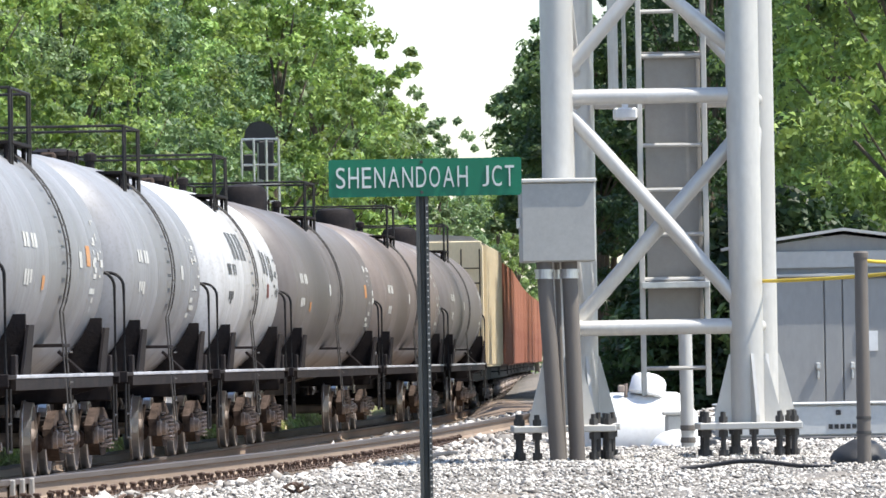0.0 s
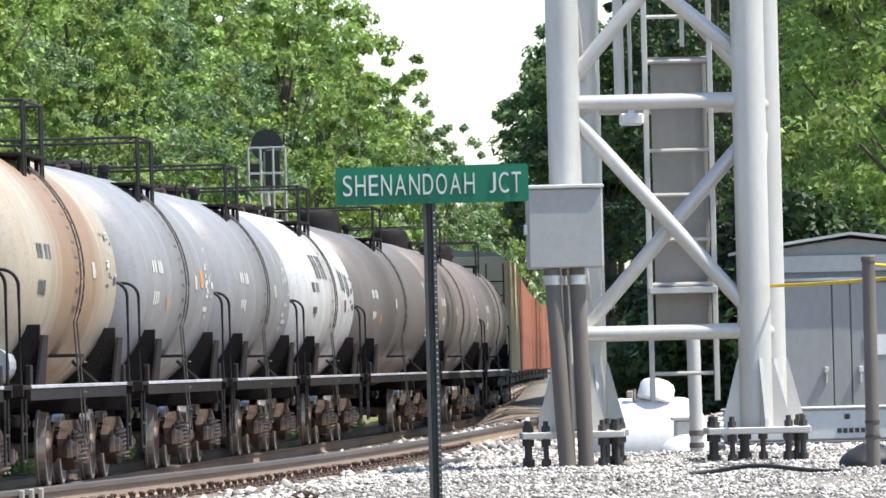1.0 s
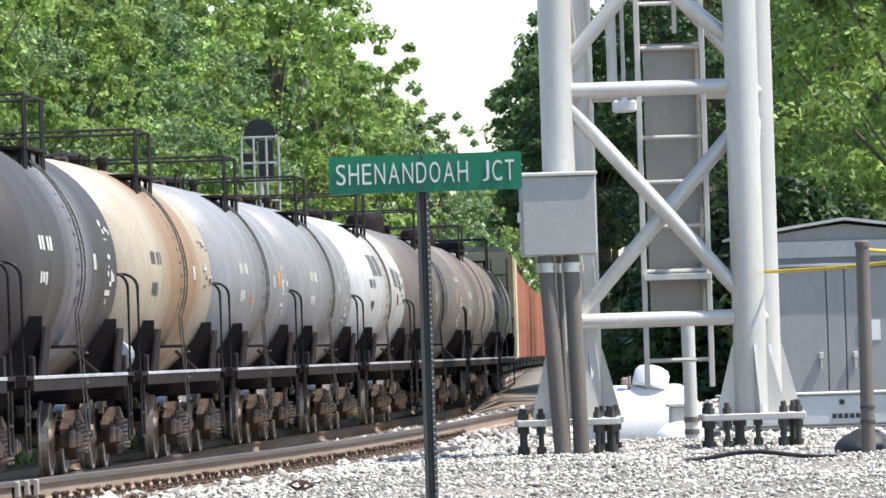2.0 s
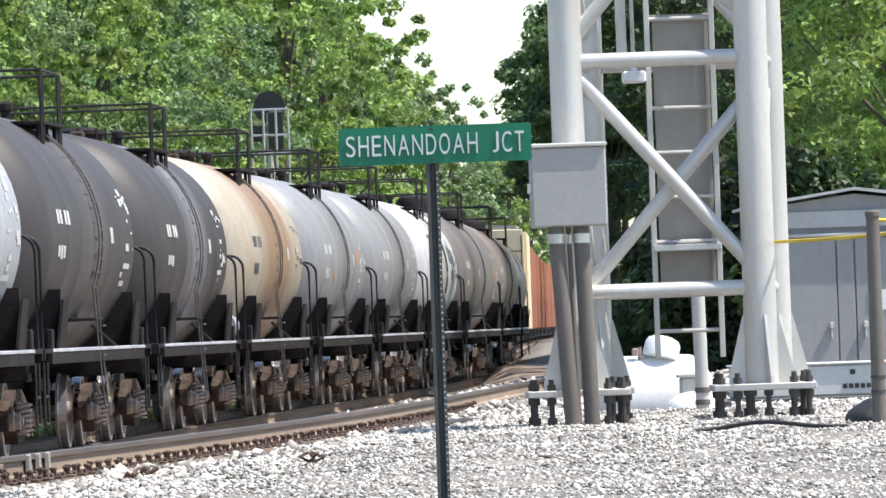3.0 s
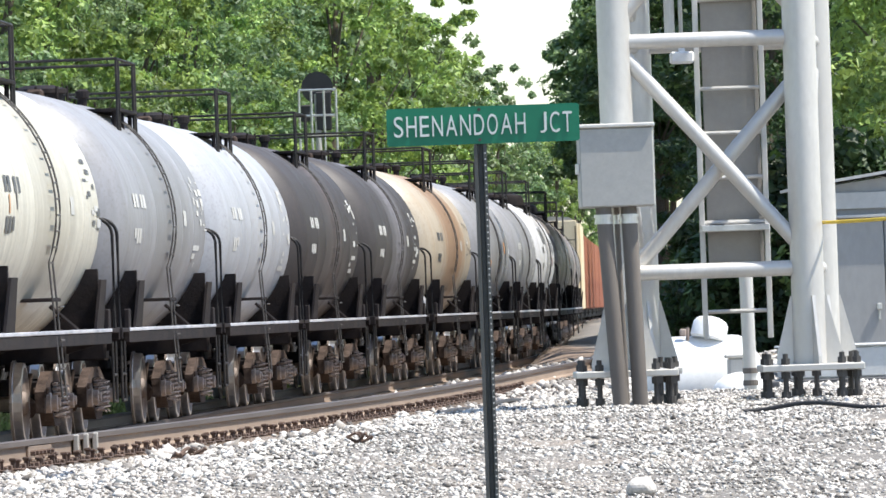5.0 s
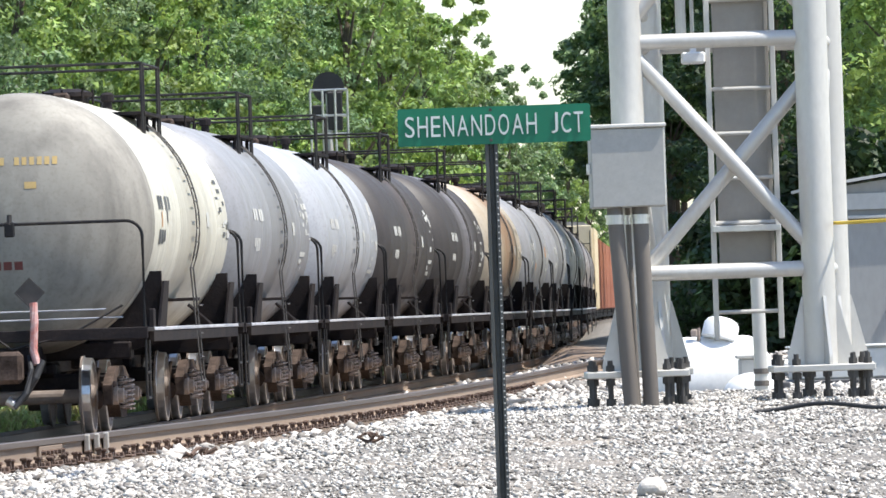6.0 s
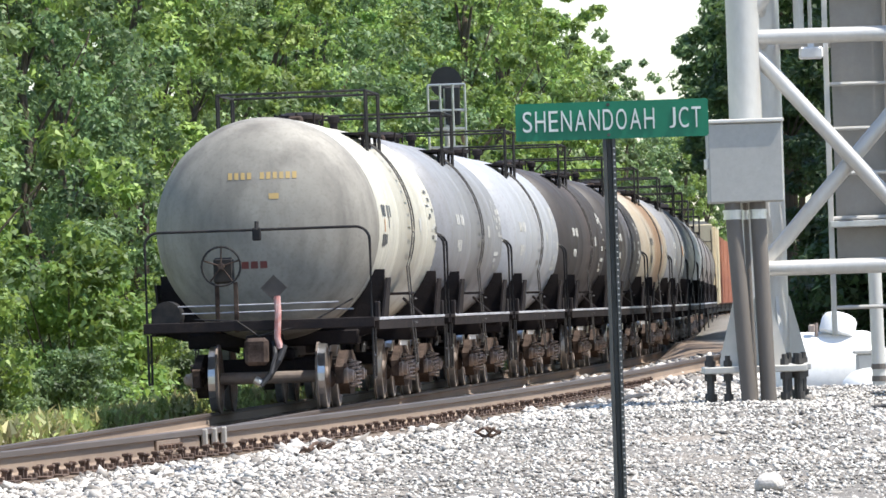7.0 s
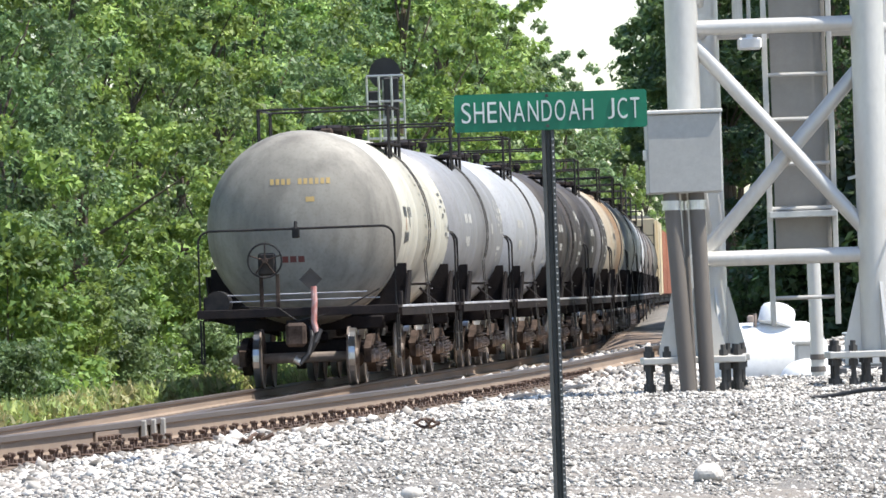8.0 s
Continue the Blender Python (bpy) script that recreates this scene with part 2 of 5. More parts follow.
def thing(name, label, category, m=None, group="", kind=""):
    ob = new(name)
    if m is not None:
        ob.matrix_basis = m
    return tagged(ob, label, category, group, kind)


def box(bm, lo, hi, bevel=0.0, m=None, index=0):
    lo, hi = Vector(lo), Vector(hi)
    at = Matrix.Translation((lo + hi) / 2) @ Matrix.Diagonal((*(hi - lo), 1))
    made = bmesh.ops.create_cube(bm, size=1, matrix=(m or Matrix()) @ at)
    if bevel:
        edges = list({e for v in made["verts"] for e in v.link_edges})
        bmesh.ops.bevel(bm, geom=edges, offset=bevel, segments=1, affect="EDGES")
    if index:
        for f in {f for v in made["verts"] if v.is_valid for f in v.link_faces}:
            f.material_index = index
    return bm


def rod(bm, a, b, r, seg=10, r2=None):
    a, b = Vector(a), Vector(b)
    turn = (b - a).to_track_quat("Z", "Y").to_matrix().to_4x4()
    bmesh.ops.create_cone(bm, cap_ends=True, segments=seg, radius1=r, radius2=r if r2 is None else r2,
                          depth=(b - a).length, matrix=Matrix.Translation((a + b) / 2) @ turn)
    return bm


def tube(bm, pts, r, seg=7, closed=False):
    """A bent pipe through the points."""
    pts = [Vector(p) for p in pts]
    n, rings = len(pts), []
    for i, p in enumerate(pts):
        before = pts[i - 1] if i or closed else p
        after = pts[(i + 1) % n] if i < n - 1 or closed else p
        way = (after - before).normalized()
        q = way.to_track_quat("Z", "Y").to_matrix()
        rings.append([bm.verts.new(p + q @ Vector((r * math.cos(k * math.tau / seg), r * math.sin(k * math.tau / seg), 0))) for k in range(seg)])
    for i in range(n if closed else n - 1):
        a, b = rings[i], rings[(i + 1) % n]
        for k in range(seg):
            bm.faces.new((a[k], a[(k + 1) % seg], b[(k + 1) % seg], b[k]))
    if not closed:
        bm.faces.new(rings[0][::-1])
        bm.faces.new(rings[-1])
    return bm


def turned(bm, profile, axis="y", seg=40, centre=(0, 0, 0), index=None):
    """A turned body: (along, radius) pairs round an axis."""
    c, rings = Vector(centre), []
    for a, r in profile:
        ring = []
        for k in range(seg):
            u, v = r * math.cos(k * math.tau / seg), r * math.sin(k * math.tau / seg)
            ring.append(bm.verts.new(c + Vector({"y": (u, a, v), "x": (a, u, v), "z": (u, v, a)}[axis])))
        rings.append(ring)
    for i in range(len(rings) - 1):
        for k in range(seg):
            f = bm.faces.new((rings[i][k], rings[i][(k + 1) % seg], rings[i + 1][(k + 1) % seg], rings[i + 1][k]))
            if index:
                f.material_index = index[i]
    bm.faces.new(rings[0])
    bm.faces.new(rings[-1][::-1])
    bmesh.ops.recalc_face_normals(bm, faces=bm.faces[:])
    return bm


def plate(bm, pts, way, thick):
    """A flat plate with the outline pts, thick along way."""
    way = Vector(way).normalized() * thick
    a = [bm.verts.new(Vector(p) - way / 2) for p in pts]
    b = [bm.verts.new(Vector(p) + way / 2) for p in pts]
    bm.faces.new(a)
    bm.faces.new(b[::-1])
    for i in range(len(a)):
        j = (i + 1) % len(a)
        bm.faces.new((a[i], b[i], b[j], a[j]))
    bmesh.ops.recalc_face_normals(bm, faces=bm.faces[:])
    return bm


B = bmesh.new


# ---- the line of the track: a slight bend to the right, then to the left, straight, and to the right again ----
BEND_1, BEND_2, BEND_3, TURN_AT, STRAIGHT_AT, LAST_AT = -0.00028, 0.00055, -0.0001, 35.0, 120.0, 150.0


def arc(x, y, th, k, d):
    return (x + (math.cos(th - k * d) - math.cos(th)) / k, y + (math.sin(th) - math.sin(th - k * d)) / k, th - k * d)


def track(s):
    """Centre of the track and its heading (to the right of ahead) s metres on from a point abreast of the yard's far end."""
    at = arc(-2.235, 112.0, 0.0753, BEND_1, min(s, TURN_AT))
    if s > TURN_AT:
        at = arc(*at, BEND_2, min(s, STRAIGHT_AT) - TURN_AT)
    if s > STRAIGHT_AT:
        x, y, th = at
        d = min(s, LAST_AT) - STRAIGHT_AT
        at = (x + d * math.sin(th), y + d * math.cos(th), th)
    if s > LAST_AT:
        at = arc(*at, BEND_3, s - LAST_AT)
    return at


def beside(s, d):
    x, y, th = track(s)
    return x + d * math.cos(th), y - d * math.sin(th)


SIDING = 0.49


def siding(s):
    """The near siding rail: s metres from where it comes abreast of the tower."""
    if s <= 0:
        return -2.75 + 0.15 * s, 52.0 + s, 0.150
    at = arc(-2.75, 52.0, 0.150, 0.0017, min(s, 41.0))
    return (at[0] + (s - 41.0) * math.sin(at[2]), at[1] + (s - 41.0) * math.cos(at[2]), at[2]) if s > 41 else at


def siding_x(y):
    return siding(min(max(y - 52.0, -60.0), 90.0))[0]


def ramp(a, b, v):
    u = min(1.0, max(0.0, (v - a) / (b - a)))
    return u * u * (3 - 2 * u)


def ground_height(x, y):
    """Roadbed at the track, the siding's bed above it, the yard of crushed stone on the near side, a shallow ditch beyond."""
    cx, cy, th = track(min(max(y - 112, -140), 420))
    d = (x - cx) * math.cos(th)
    if d < 1.3:
        z = -0.19 - 0.35 * ramp(-1.6, -4.5, d) + 0.5 * ramp(-6, -16, d)
    else:
        e = x - siding_x(y)
        if e < -0.7:
            wide = max(0.5, siding_x(y) - 0.7 - cx - 1.3)
            z = -0.19 + (SIDING - 0.22 + 0.19) * ramp(0, 1, (d - 1.3) / wide)
        else:
            z = SIDING - 0.22 + 0.39 * ramp(0.9, 4.2, e) * ramp(29, 48, y) - 0.02 * ramp(0.3, 0.9, e) - 0.35 * ramp(27, 5, y)
    if d > 2.2 or d < -2.4:
        z += 0.03 * noise.noise((x * 0.9, y * 0.35, 0)) + 0.012 * noise.noise((x * 3, y * 1.5, 4))
    return z


# ---- ground, one sheet to the horizon ----
def ground_material():
    m, nd, lk, p = material("ground_cover")
    g = nd.new("ShaderNodeNewGeometry")
    pos = g.outputs["Position"]
    # Stone is darkened here so the gaps between pebbles read as shadow.
    stone = mixed(nd, lk, grain(nd, lk, pos, 18, 0.35, 0.7, 6, 0.75), (0.25, 0.232, 0.208), (0.10, 0.092, 0.083))
    stone = mixed(nd, lk, grain(nd, lk, pos, 0.6, 0.5, 0.8), stone, (0.34, 0.28, 0.22))
    earth = mixed(nd, lk, grain(nd, lk, pos, 7, 0.3, 0.7), (0.26, 0.19, 0.14), (0.16, 0.12, 0.09))
    grass = mixed(nd, lk, grain(nd, lk, pos, 2.5, 0.3, 0.7), (0.10, 0.14, 0.04), (0.22, 0.19, 0.09))
    a = nd.new("ShaderNodeVertexColor")
    a.layer_name = "cover"
    sep = nd.new("ShaderNodeSeparateColor")
    lk.new(a.outputs[0], sep.inputs[0])
    c = mixed(nd, lk, sep.outputs[0], earth, stone)
    c = mixed(nd, lk, sep.outputs[1], c, grass)
    lk.new(c, p.inputs["Base Color"])
    p.inputs["Roughness"].default_value = 0.95
    b = nd.new("ShaderNodeBump")
    b.inputs["Strength"].default_value, b.inputs["Distance"].default_value = 0.6, 0.03
    lk.new(grain(nd, lk, pos, 22, 0.2, 0.8), b.inputs["Height"])
    lk.new(b.outputs[0], p.inputs["Normal"])
    return m


def build_ground():
    xs = [-2500, -900, -300, -120, -60, -35] + [-24 + 0.5 * i for i in range(110)] + [32, 45, 70, 120, 300, 900, 2500]
    ys = [-2500, -800, -200, -60, -20, 0, 8] + [12 + 0.6 * i for i in range(180)] + [121 + 2.5 * i for i in range(110)] + [410, 500, 700, 1200, 2500]
    verts, cover = [], []
    for y in ys:
        for x in xs:
            verts.append((x, y, ground_height(x, y)))
            cx, cy, th = track(min(max(y - 112, -140), 420))
            d = (x - cx) * math.cos(th)
            n = 0.5 * noise.noise((x * 0.6, y * 0.3, 7))
            e = x - siding_x(y)
            cover.append((ramp(0.25 + n * 0.5, 0.7 + n * 0.5, e) * (1 - ramp(72, 110, y) * ramp(5, 8, d)), max(ramp(-2.3 - n, -3.4 - n, d), ramp(8, 12, d) * ramp(66, 90, y)), 0, 1))
    w = len(xs)
    faces = [(j * w + i, j * w + i + 1, (j + 1) * w + i + 1, (j + 1) * w + i) for j in range(len(ys) - 1) for i in range(w - 1)]
    me = bpy.data.meshes.new("ground")
    me.from_pydata(verts, [], faces)
    layer = me.color_attributes.new("cover", "FLOAT_COLOR", "POINT")
    layer.data.foreach_set("color", [c for v in cover for c in v])
    me.shade_smooth()
    me.materials.append(ground_material())
    tagged(new("ground", me), "pale crushed stone yard sloping to a brown roadbed", "ground", kind="structure")


build_ground()


def stones(name, spots, label):
    """Loose stones: one mesh, each stone a rough eight-sided chip."""
    bm = B()
    bmesh.ops.create_cone(bm, cap_ends=False, segments=4, radius1=1, radius2=0, depth=1.0, matrix=Matrix.Translation((0, 0, 0.5)))
    bmesh.ops.create_cone(bm, cap_ends=False, segments=4, radius1=1, radius2=0, depth=-1.0, matrix=Matrix.Translation((0, 0, -0.5)))
    bmesh.ops.remove_doubles(bm, verts=bm.verts[:], dist=0.01)
    bmesh.ops.triangulate(bm, faces=bm.faces[:])
    bmesh.ops.recalc_face_normals(bm, faces=bm.faces[:])
    bm.verts.index_update()
    base = np.array([v.co[:] for v in bm.verts])
    tri = np.array([[v.index for v in f.verts] for f in bm.faces])
    bm.free()
    rng = np.random.default_rng(5)
    n = len(spots)
    spots = np.array(spots)
    lump = base[None] * (1 + rng.uniform(-0.30, 0.40, (n, len(base), 1))) + rng.uniform(-0.25, 0.25, (n, len(base), 3))
    lump = lump * rng.uniform(0.7, 1.5, (n, 1, 3)) * np.array([1.1, 1.1, 0.62]) * spots[:, None, 3:4]
    a = rng.uniform(0, math.tau, n)
    ca, sa = np.cos(a)[:, None], np.sin(a)[:, None]
    lean = rng.uniform(-0.7, 0.7, n)
    cl, sl = np.cos(lean)[:, None], np.sin(lean)[:, None]
    lump = np.stack([lump[..., 0] * cl - lump[..., 2] * sl, lump[..., 1], lump[..., 0] * sl + lump[..., 2] * cl], -1)
    lump = np.stack([lump[..., 0] * ca - lump[..., 1] * sa, lump[..., 0] * sa + lump[..., 1] * ca, lump[..., 2]], -1)
    v = (lump + spots[:, None, :3]).reshape(-1, 3)
    f = (tri[None] + (np.arange(n) * len(base))[:, None, None]).reshape(-1, 3)
    me = bpy.data.meshes.new(name)
    me.vertices.add(len(v))
    me.vertices.foreach_set("co", v.ravel())
    me.loops.add(f.size)
    me.loops.foreach_set("vertex_index", f.ravel().astype(np.int32))
    me.polygons.add(len(f))
    me.polygons.foreach_set("loop_start", np.arange(0, f.size, 3, dtype=np.int32))
    me.update(calc_edges=True)
    me.materials.append(PEBBLE)
    return tagged(new(name, me), label, "gravel", kind="stuff")


def yard_spots():
    rng = random.Random(3)
    out = []
    while len(out) < 118000:
        y = 25 + 35 * rng.random() ** 0.95 if rng.random() < 0.84 else rng.uniform(58, 150)
        x = y * rng.uniform(-0.066, 0.092)
        e = x - siding_x(y)
        edge = 0.32 + 0.12 * noise.noise((0, y * 0.7, 3))
        if y > 88:
            edge = track(y - 112)[0] + 1.5 - siding_x(y)
        if e < edge or (y > 64 and e > 6):
            continue
        big = rng.random()
        r = rng.uniform(0.009, 0.019) * (2.2 if big < 0.012 else 1.45 if big < 0.16 else 1) * (1.3 if e < 2.6 else 0.9 if e < 4.2 else 0.66) * (2.2 if y > 85 else 1.7 if y > 58 else 1)
        out.append((x, y, ground_height(x, y) + r * 0.3, r))
    return out


stones("gravel", yard_spots(), "loose pale crushed limestone covering the yard")
for x, y, r in ((1.47, 37.0, 0.075), (0.02, 36.2, 0.05)):
    bm = B()
    bmesh.ops.create_icosphere(bm, subdivisions=3, radius=r)
    for v in bm.verts:
        v.co *= 1 + 0.25 * noise.noise(v.co * 14 + Vector((x * 9, y, 0)))
        v.co.z *= 0.7
    ob = part("rock", bm, PEBBLE)
    ob.location = (x, y, ground_height(x, y) + r * 0.45)
    tagged(ob, "single pale fist-sized limestone rock on the gravel", "rock", "loose rocks")


# ---- track ----
def rail_mesh(name, line, s0, s1, height, parent, step=3.0):
    """A flat-bottomed rail swept along the line: rusty foot and web, dull brown head."""
    prof = [(-0.07, -0.186), (-0.07, -0.172), (-0.012, -0.150), (-0.010, -0.05), (-0.037, -0.042), (-0.037, -0.006), (-0.030, 0.0),
            (0.030, 0.0), (0.037, -0.006), (0.037, -0.042), (0.010, -0.05), (0.012, -0.150), (0.07, -0.172), (0.07, -0.186)]
    bm, rings = B(), []
    n = int((s1 - s0) / step)
    for i in range(n + 1):
        x, y, th = line(s0 + (s1 - s0) * i / n)
        rings.append([bm.verts.new((x + a * math.cos(th), y - a * math.sin(th), z + height)) for a, z in prof])
    for r0, r1 in zip(rings, rings[1:]):
        for k in range(len(prof)):
            f = bm.faces.new((r0[k], r0[(k + 1) % len(prof)], r1[(k + 1) % len(prof)], r1[k]))
            f.material_index = 1 if k in (5, 6, 7, 8) else 0
    bmesh.ops.recalc_face_normals(bm, faces=bm.faces[:])
    return part(name, bm, (RAIL_RUST, RAIL_TOP), parent)


railway = thing("railway_track", "main railway track with rusty-sided rails on old timber ties", "railway track", kind="structure")
turnout = thing("siding_rail", "rust-brown siding rail with spikes and joint bars beside the main track", "railway rail", kind="structure")
for off in (-0.755, 0.755):
    rail_mesh("rail", lambda s: (*beside(s, off), track(s)[2]), -95, 330, 0.0, railway)
rail_mesh("rail", siding, -24, 92, SIDING, turnout, 1.5)


def shared(name, bm, mat):
    me = bpy.data.meshes.new(name)
    bm.to_mesh(me)
    bm.free()
    me.materials.append(mat)
    return me


def put_part(name, me, parent, m):
    t = new(name, me)
    t.parent, t.matrix_basis = parent, m
    return t


def tie_set():
    rng = random.Random(8)
    me = shared("tie", box(B(), (-1.3, -0.11, -0.10), (1.3, 0.11, 0.0), 0.012), TIE_WOOD)
    long = B()
    for i in range(560):
        s = -70 + i * 0.52
        x, y, th = track(s)
        m = Matrix.Translation((x + rng.uniform(-0.05, 0.05), y, -0.172 + rng.uniform(-0.012, 0.004))) @ pose(0, 0, 0, 0, 0, -math.degrees(th) + rng.uniform(-1.2, 1.2))
        if i < 280:
            put_part("tie", me, railway, m)
        else:
            box(long, (-1.3, -0.11, -0.10), (1.3, 0.11, 0), 0, m)
    tagged(part("distant_ties", long, TIE_WOOD, railway), "distant timber ties", kind="stuff")
    # tie ends, plates, spikes and anchors along the siding rail
    tie = shared("tie_end", box(B(), (-0.38, -0.11, -0.12), (0.40, 0.11, 0.0), 0.012), TIE_WOOD)
    bm = box(B(), (-0.016, -0.012, 0), (0.016, 0.012, 0.055))
    box(bm, (-0.026, -0.022, 0.048), (0.026, 0.022, 0.072), 0.006)
    spike = shared("spike", bm, SPIKE)
    bm = box(B(), (-0.02, -0.026, -0.02), (0.04, 0.026, 0.022), 0.006)
    anchor = shared("rail_anchor", bm, SPIKE)
    chair = shared("tie_plate", box(B(), (-0.17, -0.09, 0.0), (0.17, 0.09, 0.016), 0.004), SPIKE)
    for i in range(95):
        s = -4 + i * 0.52
        x, y, th = siding(s)
        z, a = SIDING - 0.205, -math.degrees(th)
        put_part("tie_end", tie, turnout, pose(x, y, z + rng.uniform(-0.012, 0.0), 0, rng.uniform(-1, 1), a + rng.uniform(-1.5, 1.5)))
        put_part("tie_plate", chair, turnout, pose(x, y, z + 0.002, 0, 0, a))
        for dy in (-0.07, 0.065):
            px, py, th = siding(s + dy + rng.uniform(-0.012, 0.012))
            o = rng.uniform(0.088, 0.10)
            put_part("spike", spike, turnout, pose(px + o, py - o * th, z + 0.012 + rng.uniform(-0.004, 0.016), rng.uniform(-8, 8), rng.uniform(-10, 10), a))
        for dy in (-0.16, 0.16):
            px, py, th = siding(s + dy + rng.uniform(-0.02, 0.02))
            put_part("rail_anchor", anchor, turnout, pose(px + 0.075, py, z + 0.02, 0, rng.uniform(-12, 12), a))


tie_set()


def joint(s):
    """A bolted joint: fishplate, six bolts."""
    x, y, th = siding(s)
    m = pose(x, y, SIDING, 0, 0, -math.degrees(th))
    bm = box(B(), (0.011, -0.46, -0.150), (0.034, 0.46, -0.048), 0.006, m)
    box(bm, (0.03, -0.46, -0.162), (0.060, 0.46, -0.135), 0.005, m)
    bar = part("joint_bar", bm, RAIL_RUST, turnout, "bolted joint bar")
    bolt = shared("bolt", rod(B(), (0.03, 0, 0), (0.068, 0, 0), 0.019, 6), SPIKE)
    for i in range(6):
        put_part("bolt", bolt, bar, m @ pose(0, -0.38 + 0.152 * i, -0.098))


joint(3.6)
for i in range(3):
    x, y, th = siding(5.1 + 0.42 * i)
    part("rail_collar", box(B(), (x + 0.012, y - 0.10, SIDING - 0.17), (x + 0.055, y + 0.06, SIDING - 0.002), 0.008), PANEL_TAN, turnout, "pale insulated joint collar")


# ---- trees ----
def leaves(name, clumps, per, leaf, mat, seed, droop=0.25):
    """Leaf by leaf: clumps are (centre, radius); each leaf is a small pointed blade."""
    rng = np.random.default_rng(seed)
    c = np.repeat(np.array([list(p) for p, r in clumps]), per, 0)
    rad = np.repeat(np.array([r for p, r in clumps]), per)[:, None]
    n = len(c)
    way = rng.normal(size=(n, 3))
    way /= np.linalg.norm(way, axis=1, keepdims=True)
    at = c + way * rad * rng.uniform(0.35, 1.0, (n, 1)) ** 0.7 * np.array([1, 1, 0.7])
    up = way + rng.normal(size=(n, 3)) * 0.7 + np.array([0, 0, 0.6])
    up /= np.linalg.norm(up, axis=1, keepdims=True)
    side = np.cross(up, rng.normal(size=(n, 3)))
    side /= np.linalg.norm(side, axis=1, keepdims=True) + 1e-9
    tip = np.cross(up, side)
    size = (leaf * rng.uniform(0.6, 1.35, n))[:, None]
    tip = tip - np.array([0, 0, droop])
    v = np.stack([at - tip * size * 0.4 + side * size * 0.36, at + tip * size * 0.6 + up * size * 0.1, at - tip * size * 0.4 - side * size * 0.36], 1).reshape(-1, 3)
    f = np.arange(n * 3).reshape(-1, 3)
    me = bpy.data.meshes.new(name)
    me.vertices.add(len(v))
    me.vertices.foreach_set("co", v.ravel())
    me.loops.add(f.size)
    me.loops.foreach_set("vertex_index", f.ravel().astype(np.int32))
    me.polygons.add(len(f))
    me.polygons.foreach_set("loop_start", np.arange(0, f.size, 3, dtype=np.int32))
    me.update(calc_edges=True)
    me.materials.append(mat)
    return me


def make_tree(name, label, height, spread, low, mat, seed, clumps=270, per=84, leaf=0.15):
    """A tapered trunk with limbs, and a crown of leaf clumps on lobes with gaps between them."""
    rng = random.Random(seed)
    root = thing(name, label, "tree", group="line-side trees")
    bm = B()
    pts = [Vector((0, 0, -0.3))]
    for i in range(1, 8):
        pts.append(Vector((rng.uniform(-0.12, 0.12) * i * 0.5, rng.uniform(-0.12, 0.12) * i * 0.5, height * 0.9 * i / 7)))
    for i, (a, b) in enumerate(zip(pts, pts[1:])):
        rod(bm, a, b, 0.13 * (1 - i / 8) * height / 10 + 0.02, 8, 0.13 * (1 - (i + 1) / 8) * height / 10 + 0.02)
    lobes = []
    for i in range(17):
        z = low + (height - low) * (0.06 + 0.86 * i / 16)
        reach = spread * (0.95 - 0.55 * abs((z - low) / (height - low) - 0.4) ** 1.3 * 2) * rng.uniform(0.6, 1.0)
        a = i * 2.4 + rng.uniform(-0.5, 0.5)
        tip = Vector((math.cos(a) * reach * 0.72, math.sin(a) * reach * 0.72, z))
        start = pts[min(6, max(1, int(z / height * 6)))]
        rod(bm, start, tip, 0.04 * height / 10, 6, 0.012)
        lobes.append((tip, spread * rng.uniform(0.27, 0.46)))
    lobes.append((Vector((0, 0, height - spread * 0.3)), spread * 0.42))
    part("trunk", bm, BARK, root)
    spots = []
    for i in range(clumps):
        c, r = lobes[i % len(lobes)]
        d = Vector((rng.gauss(0, 1), rng.gauss(0, 1), rng.gauss(0, 1))).normalized()
        p = c + Vector((d.x, d.y, abs(d.z) * 0.8 - 0.2 if rng.random() < 0.7 else d.z * 0.8)) * r * rng.uniform(0.7, 1.15)
        spots.append((p, rng.choice((0.2, 0.3, 0.4, 0.55)) * rng.uniform(0.85, 1.15)))
    crown = new("crown", leaves("crown", spots, per, leaf, mat, seed))
    crown.parent = root
    return root


def make_bush(name, label, height, spread, mat, seed, clumps=70, per=48, leaf=0.16):
    rng = random.Random(seed)
    root = thing(name, label, "bush", group="line-side bushes")
    spots = []
    for i in range(6):
        a = rng.uniform(0, math.tau)
        part("stem", rod(B(), (0, 0, -0.2), (math.cos(a) * spread * 0.5, math.sin(a) * spread * 0.5, height * rng.uniform(0.5, 0.9)), 0.03, 5, 0.008), BARK, root)
    for i in range(clumps):
        u = rng.random() ** 0.7
        a, r = rng.uniform(0, math.tau), spread * math.sqrt(rng.random()) * (1.05 - 0.55 * u)
        spots.append((Vector((math.cos(a) * r, math.sin(a) * r, 0.15 + height * u * rng.uniform(0.8, 1.0))), rng.uniform(0.18, 0.42)))
    crown = new("crown", leaves("crown", spots, per, leaf, mat, seed))
    crown.parent = root
    return root


